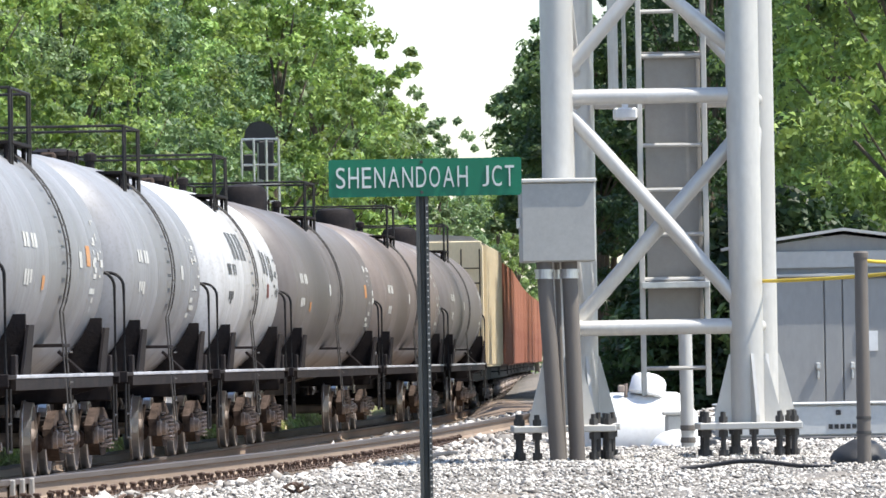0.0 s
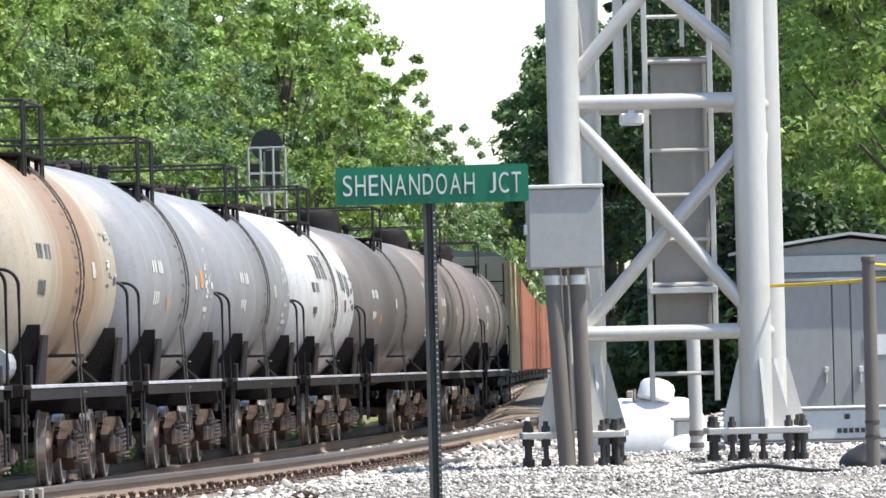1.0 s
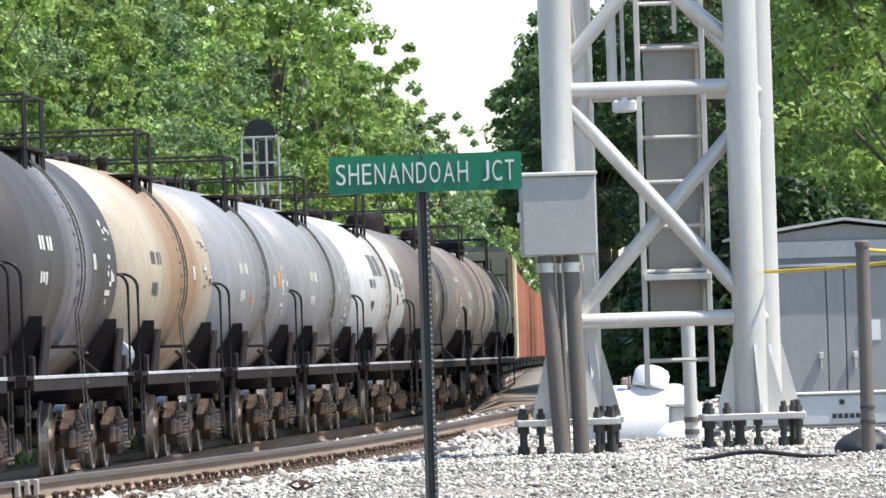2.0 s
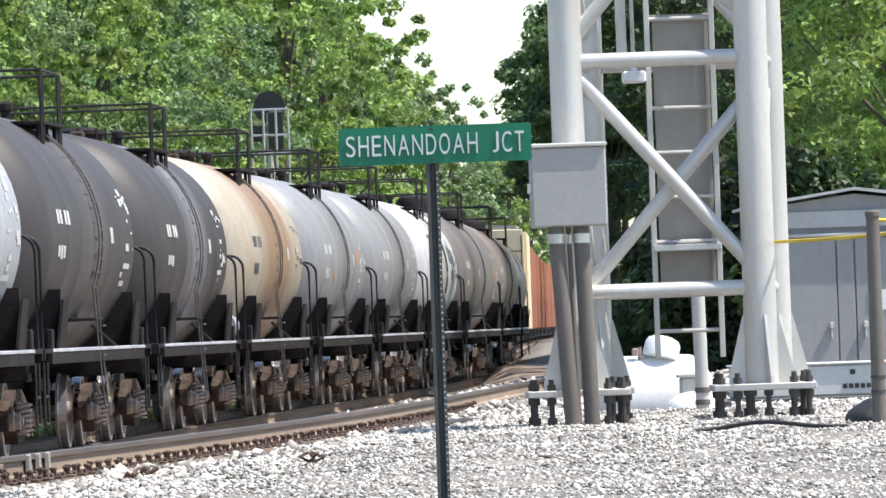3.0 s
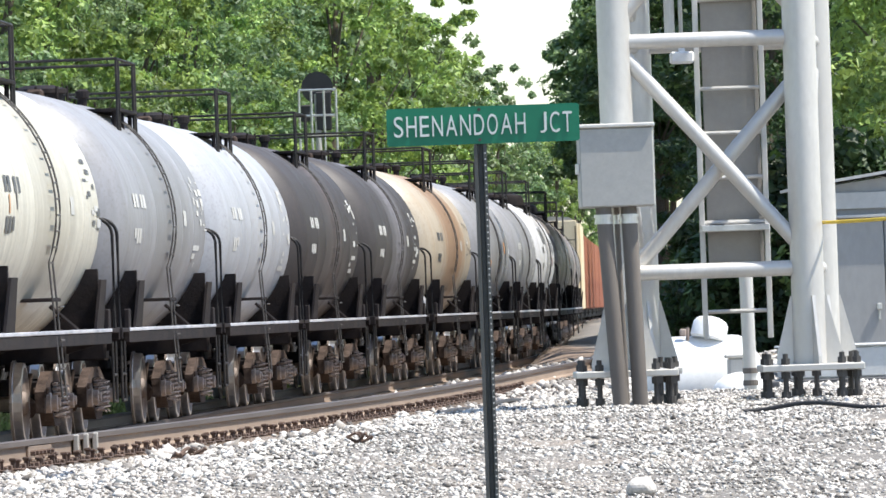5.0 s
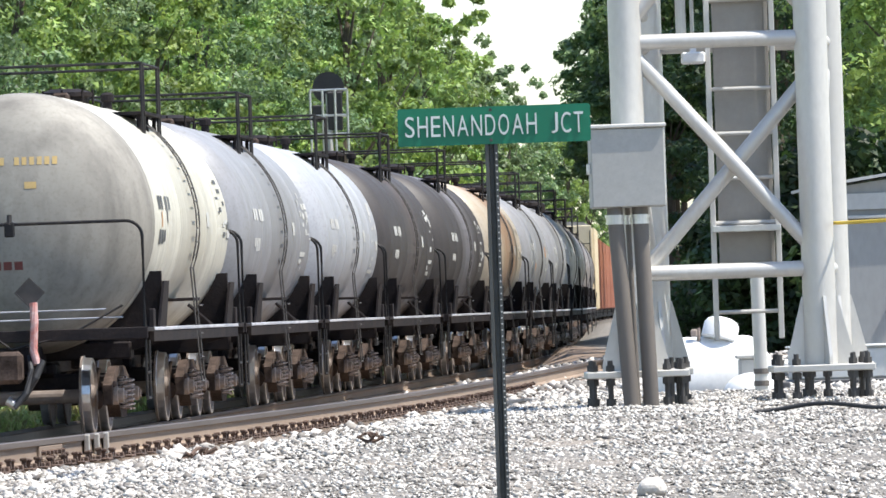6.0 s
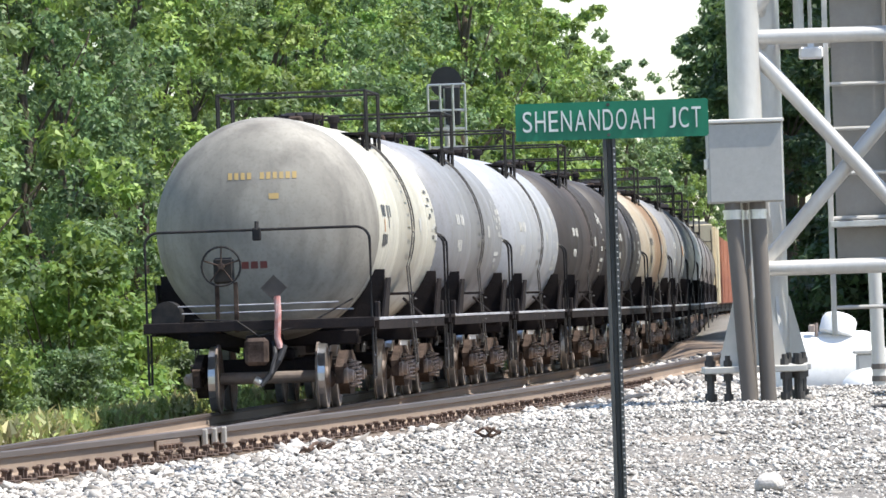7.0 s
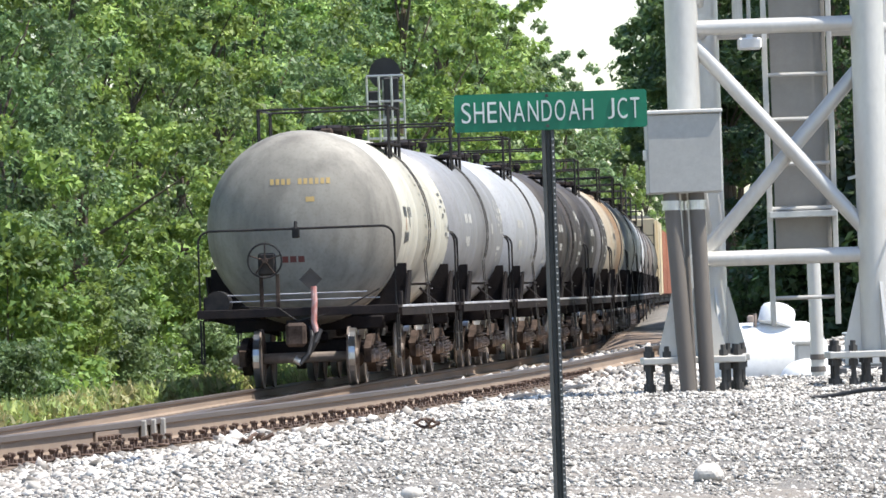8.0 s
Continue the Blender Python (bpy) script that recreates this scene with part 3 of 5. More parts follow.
def plant_trees():
    rng = random.Random(21)
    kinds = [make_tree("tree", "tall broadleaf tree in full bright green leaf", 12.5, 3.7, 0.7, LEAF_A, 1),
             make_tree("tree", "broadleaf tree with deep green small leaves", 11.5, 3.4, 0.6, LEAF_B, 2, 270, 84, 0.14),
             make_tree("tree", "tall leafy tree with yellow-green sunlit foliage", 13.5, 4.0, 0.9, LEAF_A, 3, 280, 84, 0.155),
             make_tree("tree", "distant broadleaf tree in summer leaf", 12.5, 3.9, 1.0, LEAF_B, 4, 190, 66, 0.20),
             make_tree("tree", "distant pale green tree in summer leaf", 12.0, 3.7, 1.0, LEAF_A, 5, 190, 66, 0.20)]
    first = [True] * 5

    def put(k, x, y, size=1.0, turn=None):
        m = Matrix.Translation((x, y, ground_height(x, y))) @ pose(0, 0, 0, 0, 0, rng.uniform(0, 360) if turn is None else turn)
        if first[k]:
            kinds[k].matrix_basis, first[k] = m, False
            kinds[k].scale = (size,) * 3
        else:
            t = copy_thing(kinds[k], m)
            t.scale = (size,) * 3

    # the wood on the far side of the line, three deep, and across the bend
    for i in range(15):
        s = 5 + i * 8.6
        x, y = beside(s, -8.0 - rng.uniform(0, 1.6))
        put(1 if i in (0, 1, 3) else i % 3, x, y, rng.uniform(0.86, 1.08))
    for i in range(9):
        x, y = beside(14 + i * 14, -13.0 - rng.uniform(0, 2))
        put(3 + i % 2, x, y, rng.uniform(1.05, 1.25))
    for i in range(8):
        x, y = beside(136 + i * 10, -8.2 - rng.uniform(0, 2))
        put(3 + i % 2, x, y, rng.uniform(0.95, 1.15))
    for x, y, k, size in ((-1.5, 262, 3, 1.25), (0.2, 247, 0, 1.25), (-3.2, 240, 2, 1.15), (1.6, 275, 4, 1.25), (-0.5, 300, 3, 1.3), (2.6, 318, 4, 1.25), (4.2, 345, 3, 1.18), (0.8, 350, 4, 1.5),
                          (6.4, 385, 3, 1.15), (3.0, 395, 4, 1.5), (9.2, 415, 3, 1.05), (6.6, 425, 4, 1.35), (10.0, 440, 3, 0.95), (11.2, 475, 4, 1.0), (9.0, 460, 3, 1.3), (16.5, 560, 4, 1.2), (18.6, 575, 3, 1.15), (20.6, 590, 4, 1.2), (22.4, 605, 3, 1.15), (18.0, 615, 4, 1.35), (24.5, 610, 4, 1.2)):
        put(k, x, y, size)
    # trees beyond the yard on the near side
    for x, y, k, size in ((10.1, 118, 2, 0.84), (10.6, 127, 0, 0.9), (12.0, 140, 2, 0.95), (11.2, 152, 0, 0.95), (13.4, 166, 2, 1.1), (14.6, 184, 0, 1.15)):
        put(k, x, y, size)
    # These trees look shaded through their leaf colour.
    dark = make_tree("tree", "broadleaf tree behind the tower with shade painted into its dark leaves", 13.0, 3.5, 0.8, LEAF_C, 7, 220, 84, 0.15)
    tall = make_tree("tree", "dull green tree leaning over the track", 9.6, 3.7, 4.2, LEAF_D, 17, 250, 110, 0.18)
    for i, (x, y) in enumerate(((8.9, 206), (9.3, 213), (9.9, 221), (16.8, 300), (17.6, 312), (11.8, 208), (12.4, 216), (10.4, 229), (12.2, 224))):
        m = pose(x, y, ground_height(x, y), 0, 0, i * 83)
        t = copy_thing(tall, m) if i else tall
        t.matrix_basis = m
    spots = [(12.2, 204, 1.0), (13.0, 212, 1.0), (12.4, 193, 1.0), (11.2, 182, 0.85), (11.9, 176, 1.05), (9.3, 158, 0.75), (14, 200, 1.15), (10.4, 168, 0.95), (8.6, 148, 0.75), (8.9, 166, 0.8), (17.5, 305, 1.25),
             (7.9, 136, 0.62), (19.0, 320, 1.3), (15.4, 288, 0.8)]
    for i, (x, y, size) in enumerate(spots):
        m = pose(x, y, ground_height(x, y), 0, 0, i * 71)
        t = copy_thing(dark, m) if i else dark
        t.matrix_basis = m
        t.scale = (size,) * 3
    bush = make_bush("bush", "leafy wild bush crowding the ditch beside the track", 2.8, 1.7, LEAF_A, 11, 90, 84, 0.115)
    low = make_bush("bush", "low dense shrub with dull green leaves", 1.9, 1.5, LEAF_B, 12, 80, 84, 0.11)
    done = {0: False, 1: False}
    for i in range(46):
        s = -8 + i * 3.6
        x, y = beside(s, -5.6 - rng.uniform(0, 1.8))
        k = i % 2
        m = pose(x, y, ground_height(x, y) - 0.05, 0, 0, rng.uniform(0, 360))
        src = (bush, low)[k]
        t = copy_thing(src, m) if done[k] else src
        done[k] = True
        t.matrix_basis = m
        t.scale = (rng.uniform(0.7, 1.25),) * 3
    # Shrubs in the same leaf colour, with the shade painted in.
    shade = make_bush("bush", "dense shrub behind the yard with shade painted into its dark leaves", 2.4, 1.6, LEAF_C, 13, 90, 90, 0.12)
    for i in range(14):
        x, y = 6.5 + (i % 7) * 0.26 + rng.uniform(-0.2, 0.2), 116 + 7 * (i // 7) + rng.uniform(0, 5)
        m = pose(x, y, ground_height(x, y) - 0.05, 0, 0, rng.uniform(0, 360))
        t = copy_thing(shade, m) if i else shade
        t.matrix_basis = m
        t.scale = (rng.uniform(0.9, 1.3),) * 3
    for i in range(16):
        x, y = (8.7 + i * 0.7, 158 + rng.uniform(0, 5)) if i < 8 else (14.6 + (i - 8) * 1.1, 284 + rng.uniform(0, 8))
        m = pose(x, y, ground_height(x, y) - 0.05, 0, 0, rng.uniform(0, 360))
        copy_thing(shade, m).scale = (rng.uniform(1.0, 1.4) * (1 if i < 8 else 1.5),) * 3
    # weeds and dry grass along the ditch
    for name, mat, count, per, leaf, seed, label in (("weeds", WEED, 2600, 36, 0.085, 9, "low green weeds along the ditch"), ("dry_grass", STRAW, 1900, 30, 0.12, 10, "dry straw-coloured grass stalks along the ditch")):
        spots = []
        for i in range(count):
            s = rng.uniform(-25, 90)
            x, y = beside(s, rng.uniform(-5.6, -2.3))
            spots.append(((x, y, ground_height(x, y) + rng.uniform(0.02, 0.30)), rng.uniform(0.10, 0.30)))
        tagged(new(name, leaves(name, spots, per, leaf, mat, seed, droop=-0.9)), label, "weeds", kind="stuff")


plant_trees()


# ---- the signal tower ----
def lattice_tower():
    root = thing("signal_tower", "galvanised tubular steel signal bridge tower on anchor bolts", "tower")
    feet = {"fl": (1.948, 51.0), "fr": (3.198, 51.0), "bl": (2.135, 52.2), "br": (3.375, 52.2)}
    levels = [1.53, 3.09, 4.65, 6.21, 7.77]
    for key, (x, y) in feet.items():
        rounded(part("column", turned(B(), [(0.88, 0.112), (8.2, 0.112)], "z", 28, (x, y, 0)), GALVANISED, root, smooth=False))
    pairs = (("fl", "fr"), ("fr", "br"), ("br", "bl"), ("bl", "fl"))
    for z in levels:
        for a, b in pairs:
            r = 0.052 if (a, b) == ("fl", "fr") else 0.045
            rounded(part("cross_bar", rod(B(), (*feet[a], z), (*feet[b], z), r, 18), GALVANISED, root))
    # diagonals: one way on the front, the other way on the back, and alternating above
    for i, (z0, z1) in enumerate(zip(levels, levels[1:])):
        up, down = (("fr", "fl"), ("br", "bl")) if i % 2 == 0 else (("fl", "fr"), ("bl", "br"))
        rounded(part("brace", rod(B(), (*feet[up[0]], z0 + 0.10), (*feet[up[1]], z1 - 0.02), 0.050, 16), GALVANISED, root))
        rounded(part("brace", rod(B(), (feet[up[1]][0], 51.09, z0 + (-0.08 if i % 2 == 0 else 0.27)), (feet[up[0]][0], 51.09, z1 - 0.24), 0.050, 16), GALVANISED, root))
        rounded(part("brace", rod(B(), (*feet[down[1]], z0 + 0.06), (*feet[down[0]], z1 - 0.1), 0.036, 14), GALVANISED, root))
        rounded(part("brace", rod(B(), (*feet["fr"], z0 + 0.1), (*feet["br"], z1 - 0.1), 0.035, 14), GALVANISED, root))
        rounded(part("brace", rod(B(), (*feet["bl"], z0 + 0.1), (*feet["fl"], z1 - 0.1), 0.035, 14), GALVANISED, root))
    for key, (x, y) in feet.items():
        w = 0.345 if key[0] == "f" else 0.24
        p = part("base_plate", box(B(), (x - w, y - 0.33, 0.835), (x + w, y + 0.33, 0.88), 0.006), GALVANISED, root)
        for dx, dy in ((0.05 - w, -0.25), (0.16 - w, -0.28), (w - 0.05, -0.25), (w - 0.15, -0.28), (0.05 - w, 0.25), (w - 0.05, 0.25)):
            bm = rod(B(), (x + dx, y + dy, 0.55), (x + dx, y + dy, 0.955), 0.019, 10)
            rod(bm, (x + dx, y + dy, 0.882), (x + dx, y + dy, 0.922), 0.033, 6)
            rod(bm, (x + dx, y + dy, 0.785), (x + dx, y + dy, 0.832), 0.036, 6)
            rod(bm, (x + dx, y + dy, 0.62), (x + dx, y + dy, 0.70), 0.034, 10)
            part("anchor_bolt", bm, BOLT, p)
        for sx, sy in ((1, 0), (-1, 0), (0.25, -1), (0, 1)):
            n = Vector((sx, sy, 0)).normalized()
            c = Vector((x, y, 0))
            pts = [c + n * 0.09 + Vector((0, 0, 0.88)), c + n * 0.225 + Vector((0, 0, 0.88)), c + n * 0.225 + Vector((0, 0, 0.93)),
                   c + n * 0.12 + Vector((0, 0, 1.34)), c + n * 0.09 + Vector((0, 0, 1.34))]
            part("gusset", plate(B(), pts, (-n.y, n.x, 0), 0.022), GALVANISED, root)
    return root


lattice_tower()


def tower_ladder():
    root = thing("ladder", "grey steel ladder with a tan back panel inside the tower", "ladder")
    for x in (2.55, 2.995):
        part("stile", box(B(), (x - 0.018, 51.97, 1.06), (x + 0.018, 52.03, 8.0), 0.004), GALVANISED, root)
    z = 1.25
    while z < 8:
        part("rung", rod(B(), (2.565, 52.0, z), (2.98, 52.0, z), 0.014, 8), GALVANISED, root)
        z += 0.307
    part("back_panel", box(B(), (2.59, 52.06, 1.58), (2.965, 52.09, 3.40), 0.004), PANEL_TAN, root, "dull tan sheet panel")
    part("panel_frame", box(box(B(), (2.57, 52.045, 3.38), (2.985, 52.10, 3.43), 0.004), (2.945, 52.045, 1.58), (2.972, 52.10, 3.38), 0.003), PANEL_TAN, root)
    part("ledge", box(B(), (2.54, 51.9, 1.80), (3.01, 52.05, 1.845), 0.005), SHINY, root, "bright horizontal angle bracket")
    part("upper_panel", box(B(), (2.80, 52.06, 3.50), (2.83, 52.09, 4.6), 0.003), GALVANISED, root)
    return root


tower_ladder()


def junction_box():
    root = thing("junction_box", "plain grey steel junction box fixed to the tower leg", "electrical box")
    part("cabinet", box(B(), (1.668, 50.28, 1.975), (2.160, 50.88, 2.50), 0.008), GREY_PAINT, root)
    part("lid", box(B(), (1.655, 50.26, 2.502), (2.172, 50.885, 2.528), 0.006), GALVANISED, root, "overhanging galvanised lid")
    bm = box(B(), (1.640, 50.40, 2.20), (1.668, 50.46, 2.27), 0.004)
    part("hasp", bm, SHINY, root, "small bright hasp")
    for x0, x1, y, r in ((1.815, 1.895, 50.36, 0.053), (1.912, 1.945, 50.66, 0.018), (1.985, 2.022, 50.40, 0.053)):
        c = rounded(part("conduit", rod(B(), (x1, y, 0.50), (x0, y, 1.974), r, 18), CONDUIT, root))
        bm = rod(B(), (x0, y, 1.865), (x0, y, 1.918), r * 1.10, 18)
        rod(bm, (x0, y, 1.905), (x0, y, 1.925), r * 1.24, 18)
        rod(bm, (x0, y, 1.862), (x0, y, 1.878), r * 1.18, 18)
        part("coupling", bm, SHINY, c, "bright steel threaded coupling")


junction_box()

for x0, x1, z0, z1, y, r in ((2.375, 2.365, 3.14, 8, 52.05, 0.036), (2.455, 2.45, 3.14, 8, 52.1, 0.014)):
    tagged(part("conduit_pipe", rod(B(), (x0, y, z0), (x1, y, z1), r, 12), GALVANISED), "thin vertical grey conduit clamped inside the tower", "pipe")
ob = part("small_lamp", box(box(B(), (2.37, 51.9, 2.965), (2.53, 52.1, 3.045), 0.012), (2.43, 51.95, 3.045), (2.47, 52.05, 3.15)), WHITE_PAINT)
tagged(ob, "small white lamp housing under the tower cross bar", "lamp")


# ---- station sign ----
def station_sign():
    root = thing("station_sign", "green place-name sign with white capitals on a punched steel post", "sign")
    x0, x1, z0, z1, y = 0.245, 1.048, 2.015, 2.172, 31.5
    bm = box(B(), (x0, y - 0.003, z0), (x1, y, z1))
    vertical = [e for e in bm.edges if abs(e.verts[0].co.y - e.verts[1].co.y) > 0.001]
    bmesh.ops.bevel(bm, geom=vertical, offset=0.005, segments=2, affect="EDGES")
    blade = part("blade", bm, SIGN_GREEN, root)
    # the words, letter by letter
    pen, made = 0.0, []
    for ch in "SHENANDOAH JCT":
        if ch == " ":
            pen += 0.55
            continue
        text = bpy.data.curves.new("letter", "FONT")
        text.body, text.size, text.extrude, text.offset = ch, 1.0, 0.004, -0.004
        shape = new("letter", text)
        me = bpy.data.meshes.new_from_object(shape.evaluated_get(bpy.context.evaluated_depsgraph_get()))
        bpy.data.objects.remove(shape)
        lo, hi = min(v.co.x for v in me.vertices), max(v.co.x for v in me.vertices)
        bottom, top = min(v.co.y for v in me.vertices), max(v.co.y for v in me.vertices)
        wide = {"O": 0.50, "N": 0.50, "H": 0.49, "D": 0.48, "A": 0.53, "C": 0.46, "J": 0.31}.get(ch, 0.44)
        for v in me.vertices:
            v.co = Vector(((v.co.x - lo) / (hi - lo) * wide + pen, (v.co.y - bottom) / (top - bottom), v.co.z))
        pen += wide + 0.155
        me.materials.clear()
        me.materials.append(SIGN_WHITE)
        made.append(me)
    total = pen - 0.155
    for me in made:
        for v in me.vertices:
            v.co = Vector((v.co.x * 0.742 / total, v.co.y * 0.086, v.co.z))
        letter = new("letter", me)
        letter.parent = blade
        letter.matrix_basis = pose((x0 + x1) / 2 - 0.371, y - 0.0045, (z0 + z1) / 2 - 0.041, 90)
    # flanged channel post with a row of punched holes
    px, k = 0.632, 0.78
    prof = [(-0.034, 0.0), (-0.034, 0.004), (-0.019, 0.006), (-0.013, 0.032), (0.013, 0.032), (0.019, 0.006), (0.034, 0.004), (0.034, 0.0),
            (0.016, 0.0), (0.010, 0.026), (-0.010, 0.026), (-0.016, 0.0)]
    bm = B()
    lo = [bm.verts.new((px + a * k, y + 0.002 + b * k, -0.10)) for a, b in prof]
    hi = [bm.verts.new((px + a * k, y + 0.002 + b * k, 2.10)) for a, b in prof]
    for i in range(len(prof)):
        j = (i + 1) % len(prof)
        bm.faces.new((lo[i], lo[j], hi[j], hi[i]))
    bm.faces.new(lo)
    bm.faces.new(hi)
    bmesh.ops.recalc_face_normals(bm, faces=bm.faces[:])
    post = part("post", bm, POST_GREEN, root, "dark weathered punched channel post")
    hole = bpy.data.meshes.new("hole")
    bm = rod(B(), (0, -0.001, 0), (0, 0.001, 0), 0.0036, 8)
    bm.to_mesh(hole)
    bm.free()
    hole.materials.append(GALVANISED)
    z = 0.3
    while z < 2.0:
        h = new("hole", hole)
        h.parent, h.matrix_basis = post, pose(px + 0.0195, y + 0.0015, z)
        z += 0.0254
    for z in (2.032, 2.158):
        part("bolt", rod(B(), (px, y - 0.009, z), (px, y - 0.003, z), 0.007, 8), BOLT, blade)


station_sign()


# ---- yard equipment ----
def propane_tank():
    """A short horizontal tank lying across the view, with a hinged lid over its valves."""
    root = thing("propane_tank", "glossy white propane tank with a tilted domed valve lid", "gas tank")
    dish = [(0.22 * (1 - math.cos(0.157 * i)), max(0.02, 0.36 * math.sin(0.157 * i))) for i in range(11)]
    prof = [(2.36 + a, r) for a, r in dish] + [(3.28 - a, r) for a, r in dish[::-1]]
    rounded(part("shell", turned(B(), prof, "x", 40, (0, 58.1, 0.70)), WHITE_PAINT, root))
    m = Matrix.Translation((2.875, 58.0, 1.115)) @ pose(0, 0, 0, -8, 14, 0)
    bm = turned(B(), [(-0.085, 0.125), (-0.075, 0.14), (0.035, 0.135), (0.065, 0.115), (0.085, 0.07), (0.09, 0.02)], "z", 28)
    bm.transform(m)
    rounded(part("valve_lid", bm, WHITE_PAINT, root))
    bm = rod(B(), (2.70, 57.95, 1.03), (2.70, 57.95, 1.13), 0.014, 8)
    box(bm, (2.64, 57.92, 1.06), (2.69, 57.98, 1.12), 0.01)
    part("valve", bm, SPRING_RUST, root, "brass valve")
    for x in (2.55, 3.02):
        part("foot", box(B(), (x - 0.05, 57.85, 0.45), (x + 0.05, 58.35, 0.62), 0.015), WHITE_PAINT, root)
    cover = thing("hose_cover", "rounded white cover with a shade-grey bracket beside the propane tank", "cover")
    bm = B()
    bmesh.ops.create_uvsphere(bm, u_segments=28, v_segments=14, radius=1, matrix=Matrix.Translation((3.06, 57.3, 0.62)) @ Matrix.Diagonal((0.22, 0.2, 0.16, 1)))
    rounded(part("shell", bm, WHITE_PAINT, cover))
    # The bracket's grey stands for the shadow in the recess here.
    bm = box(B(), (2.97, 57.42, 0.74), (3.12, 57.50, 0.90), 0.025)
    box(bm, (2.95, 57.40, 0.885), (3.18, 57.56, 0.915), 0.01)
    part("bracket", bm, GREY_PAINT, cover, "sheet bracket greyed for the shadowed recess")
    box_ob = part("meter_box", box(B(), (3.27, 57.4, 0.50), (3.36, 57.55, 0.70), 0.01), DARK_GREY)
    tagged(box_ob, "small dark meter box standing by the white tank", "box")


propane_tank()

ob = thing("vent_pole", "grey vertical steel pipe standing by the propane tank", "pole")
rounded(part("pipe", rod(B(), (3.065, 56, 0.5), (3.055, 56, 1.56), 0.050, 18), GALVANISED, ob))
bm = rod(B(), (3.065, 56, 0.78), (3.065, 56, 0.82), 0.058, 18)
rod(bm, (3.065, 56, 0.69), (3.065, 56, 0.73), 0.058, 18)
part("band", bm, CONDUIT, ob)


def shelter():
    root = thing("equipment_shelter", "grey sheet-metal equipment shelter with low gable roof", "shed")
    x0, x1, y0, y1, zb, ze, zr = 4.05, 5.63, 64.0, 66.6, 0.5, 2.27, 2.37
    xm = (x0 + x1) / 2
    gable = [(x0, y0, zb), (x1, y0, zb), (x1, y0, ze - 0.03), (xm, y0, zr - 0.03), (x0, y0, ze - 0.03)]
    part("front_wall", plate(B(), gable, (0, 1, 0), 0.06), HOUSE_GREY, root)
    part("back_wall", plate(B(), [(x, y1, z) for x, y, z in gable], (0, 1, 0), 0.06), HOUSE_GREY, root)
    for x in (x0 + 0.03, x1 - 0.03):
        part("side_wall", box(B(), (x - 0.03, y0 + 0.035, zb), (x + 0.03, y1 - 0.035, ze - 0.06)), HOUSE_GREY, root)
    for a, b in ((x0 - 0.08, xm), (xm, x1 + 0.08)):
        za, zb2 = (ze - 0.02, zr) if a < xm else (zr, ze - 0.02)
        pts = [(a, 65.3, za), (b, 65.3, zb2), (b, 65.3, zb2 + 0.025), (a, 65.3, za + 0.025)]
        part("roof", plate(B(), pts, (0, 1, 0), 2.9), HOUSE_LIGHT, root)
    part("fascia", box(B(), (x0 - 0.01, y0 - 0.075, 2.06), (x1 + 0.01, y0 - 0.034, 2.20), 0.004), HOUSE_LIGHT, root, "pale fascia panel")
    part("drip_rail", box(B(), (x0 - 0.02, y0 - 0.11, 1.985), (x1 + 0.02, y0 - 0.034, 2.01), 0.004), HOUSE_LIGHT, root)
    for a, b in ((4.08, 4.665), (4.675, 4.82), (4.83, 5.5)):
        d = part("door", box(B(), (a, y0 - 0.062, 0.62), (b, y0 - 0.033, 1.965), 0.005), HOUSE_GREY, root)
        if b - a > 0.3:
            h = b - 0.055 if b < 5 else a + 0.07
            bm = box(B(), (h - 0.022, y0 - 0.10, 1.20), (h + 0.022, y0 - 0.062, 1.26), 0.01)
            box(bm, (h - 0.009, y0 - 0.085, 1.12), (h + 0.009, y0 - 0.065, 1.20), 0.004)
            part("handle", bm, SHINY, d, "bright door handle")
    part("notice", box(B(), (4.93, y0 - 0.068, 1.35), (5.12, y0 - 0.0625, 1.52)), WHITE_PAINT, root, "small white notice")


shelter()


def generator():
    root = thing("generator", "low light grey standby generator on a dark base", "generator")
    part("housing", box(B(), (3.55, 60.0, 0.68), (5.3, 60.9, 0.925), 0.015), GENERATOR, root)
    part("lid", box(B(), (3.53, 59.98, 0.927), (5.32, 60.92, 0.945), 0.006), GENERATOR, root)
    part("base", box(B(), (3.53, 59.97, 0.50), (5.32, 60.93, 0.677), 0.01), DARK_GREY, root, "dark grey base skid")
    for i in range(7):
        x = 4.40 + i * 0.047
        part("letter_bar", box(B(), (x, 59.992, 0.735), (x + 0.034, 59.998, 0.772)), BLACK, root, "black lettering bar")
    part("latch", box(B(), (4.46, 59.985, 0.845), (4.50, 59.999, 0.885), 0.004), BLACK, root)


generator()


def bollard():
    root = thing("bollard", "weathered grey steel pipe bollard with rope tied round it", "post")
    rounded(part("pipe", turned(B(), [(0.30, 0.045), (1.93, 0.041), (1.945, 0.041)], "z", 20, (3.667, 47, 0)), CONDUIT, root))
    part("cap", turned(B(), [(1.925, 0.047), (1.955, 0.047), (1.965, 0.035)], "z", 20, (3.667, 47, 0)), CONDUIT, root)
    for z in (0.83, 0.92):
        part("band", turned(B(), [(z, 0.048), (z + 0.018, 0.048)], "z", 20, (3.667, 47, 0)), BOLT, root)


bollard()


def sagging(bm, a, b, sag, r, n=16):
    a, b = Vector(a), Vector(b)
    return tube(bm, [a.lerp(b, i / n) - Vector((0, 0, sag * 4 * (i / n) * (1 - i / n))) for i in range(n + 1)], r, 8)


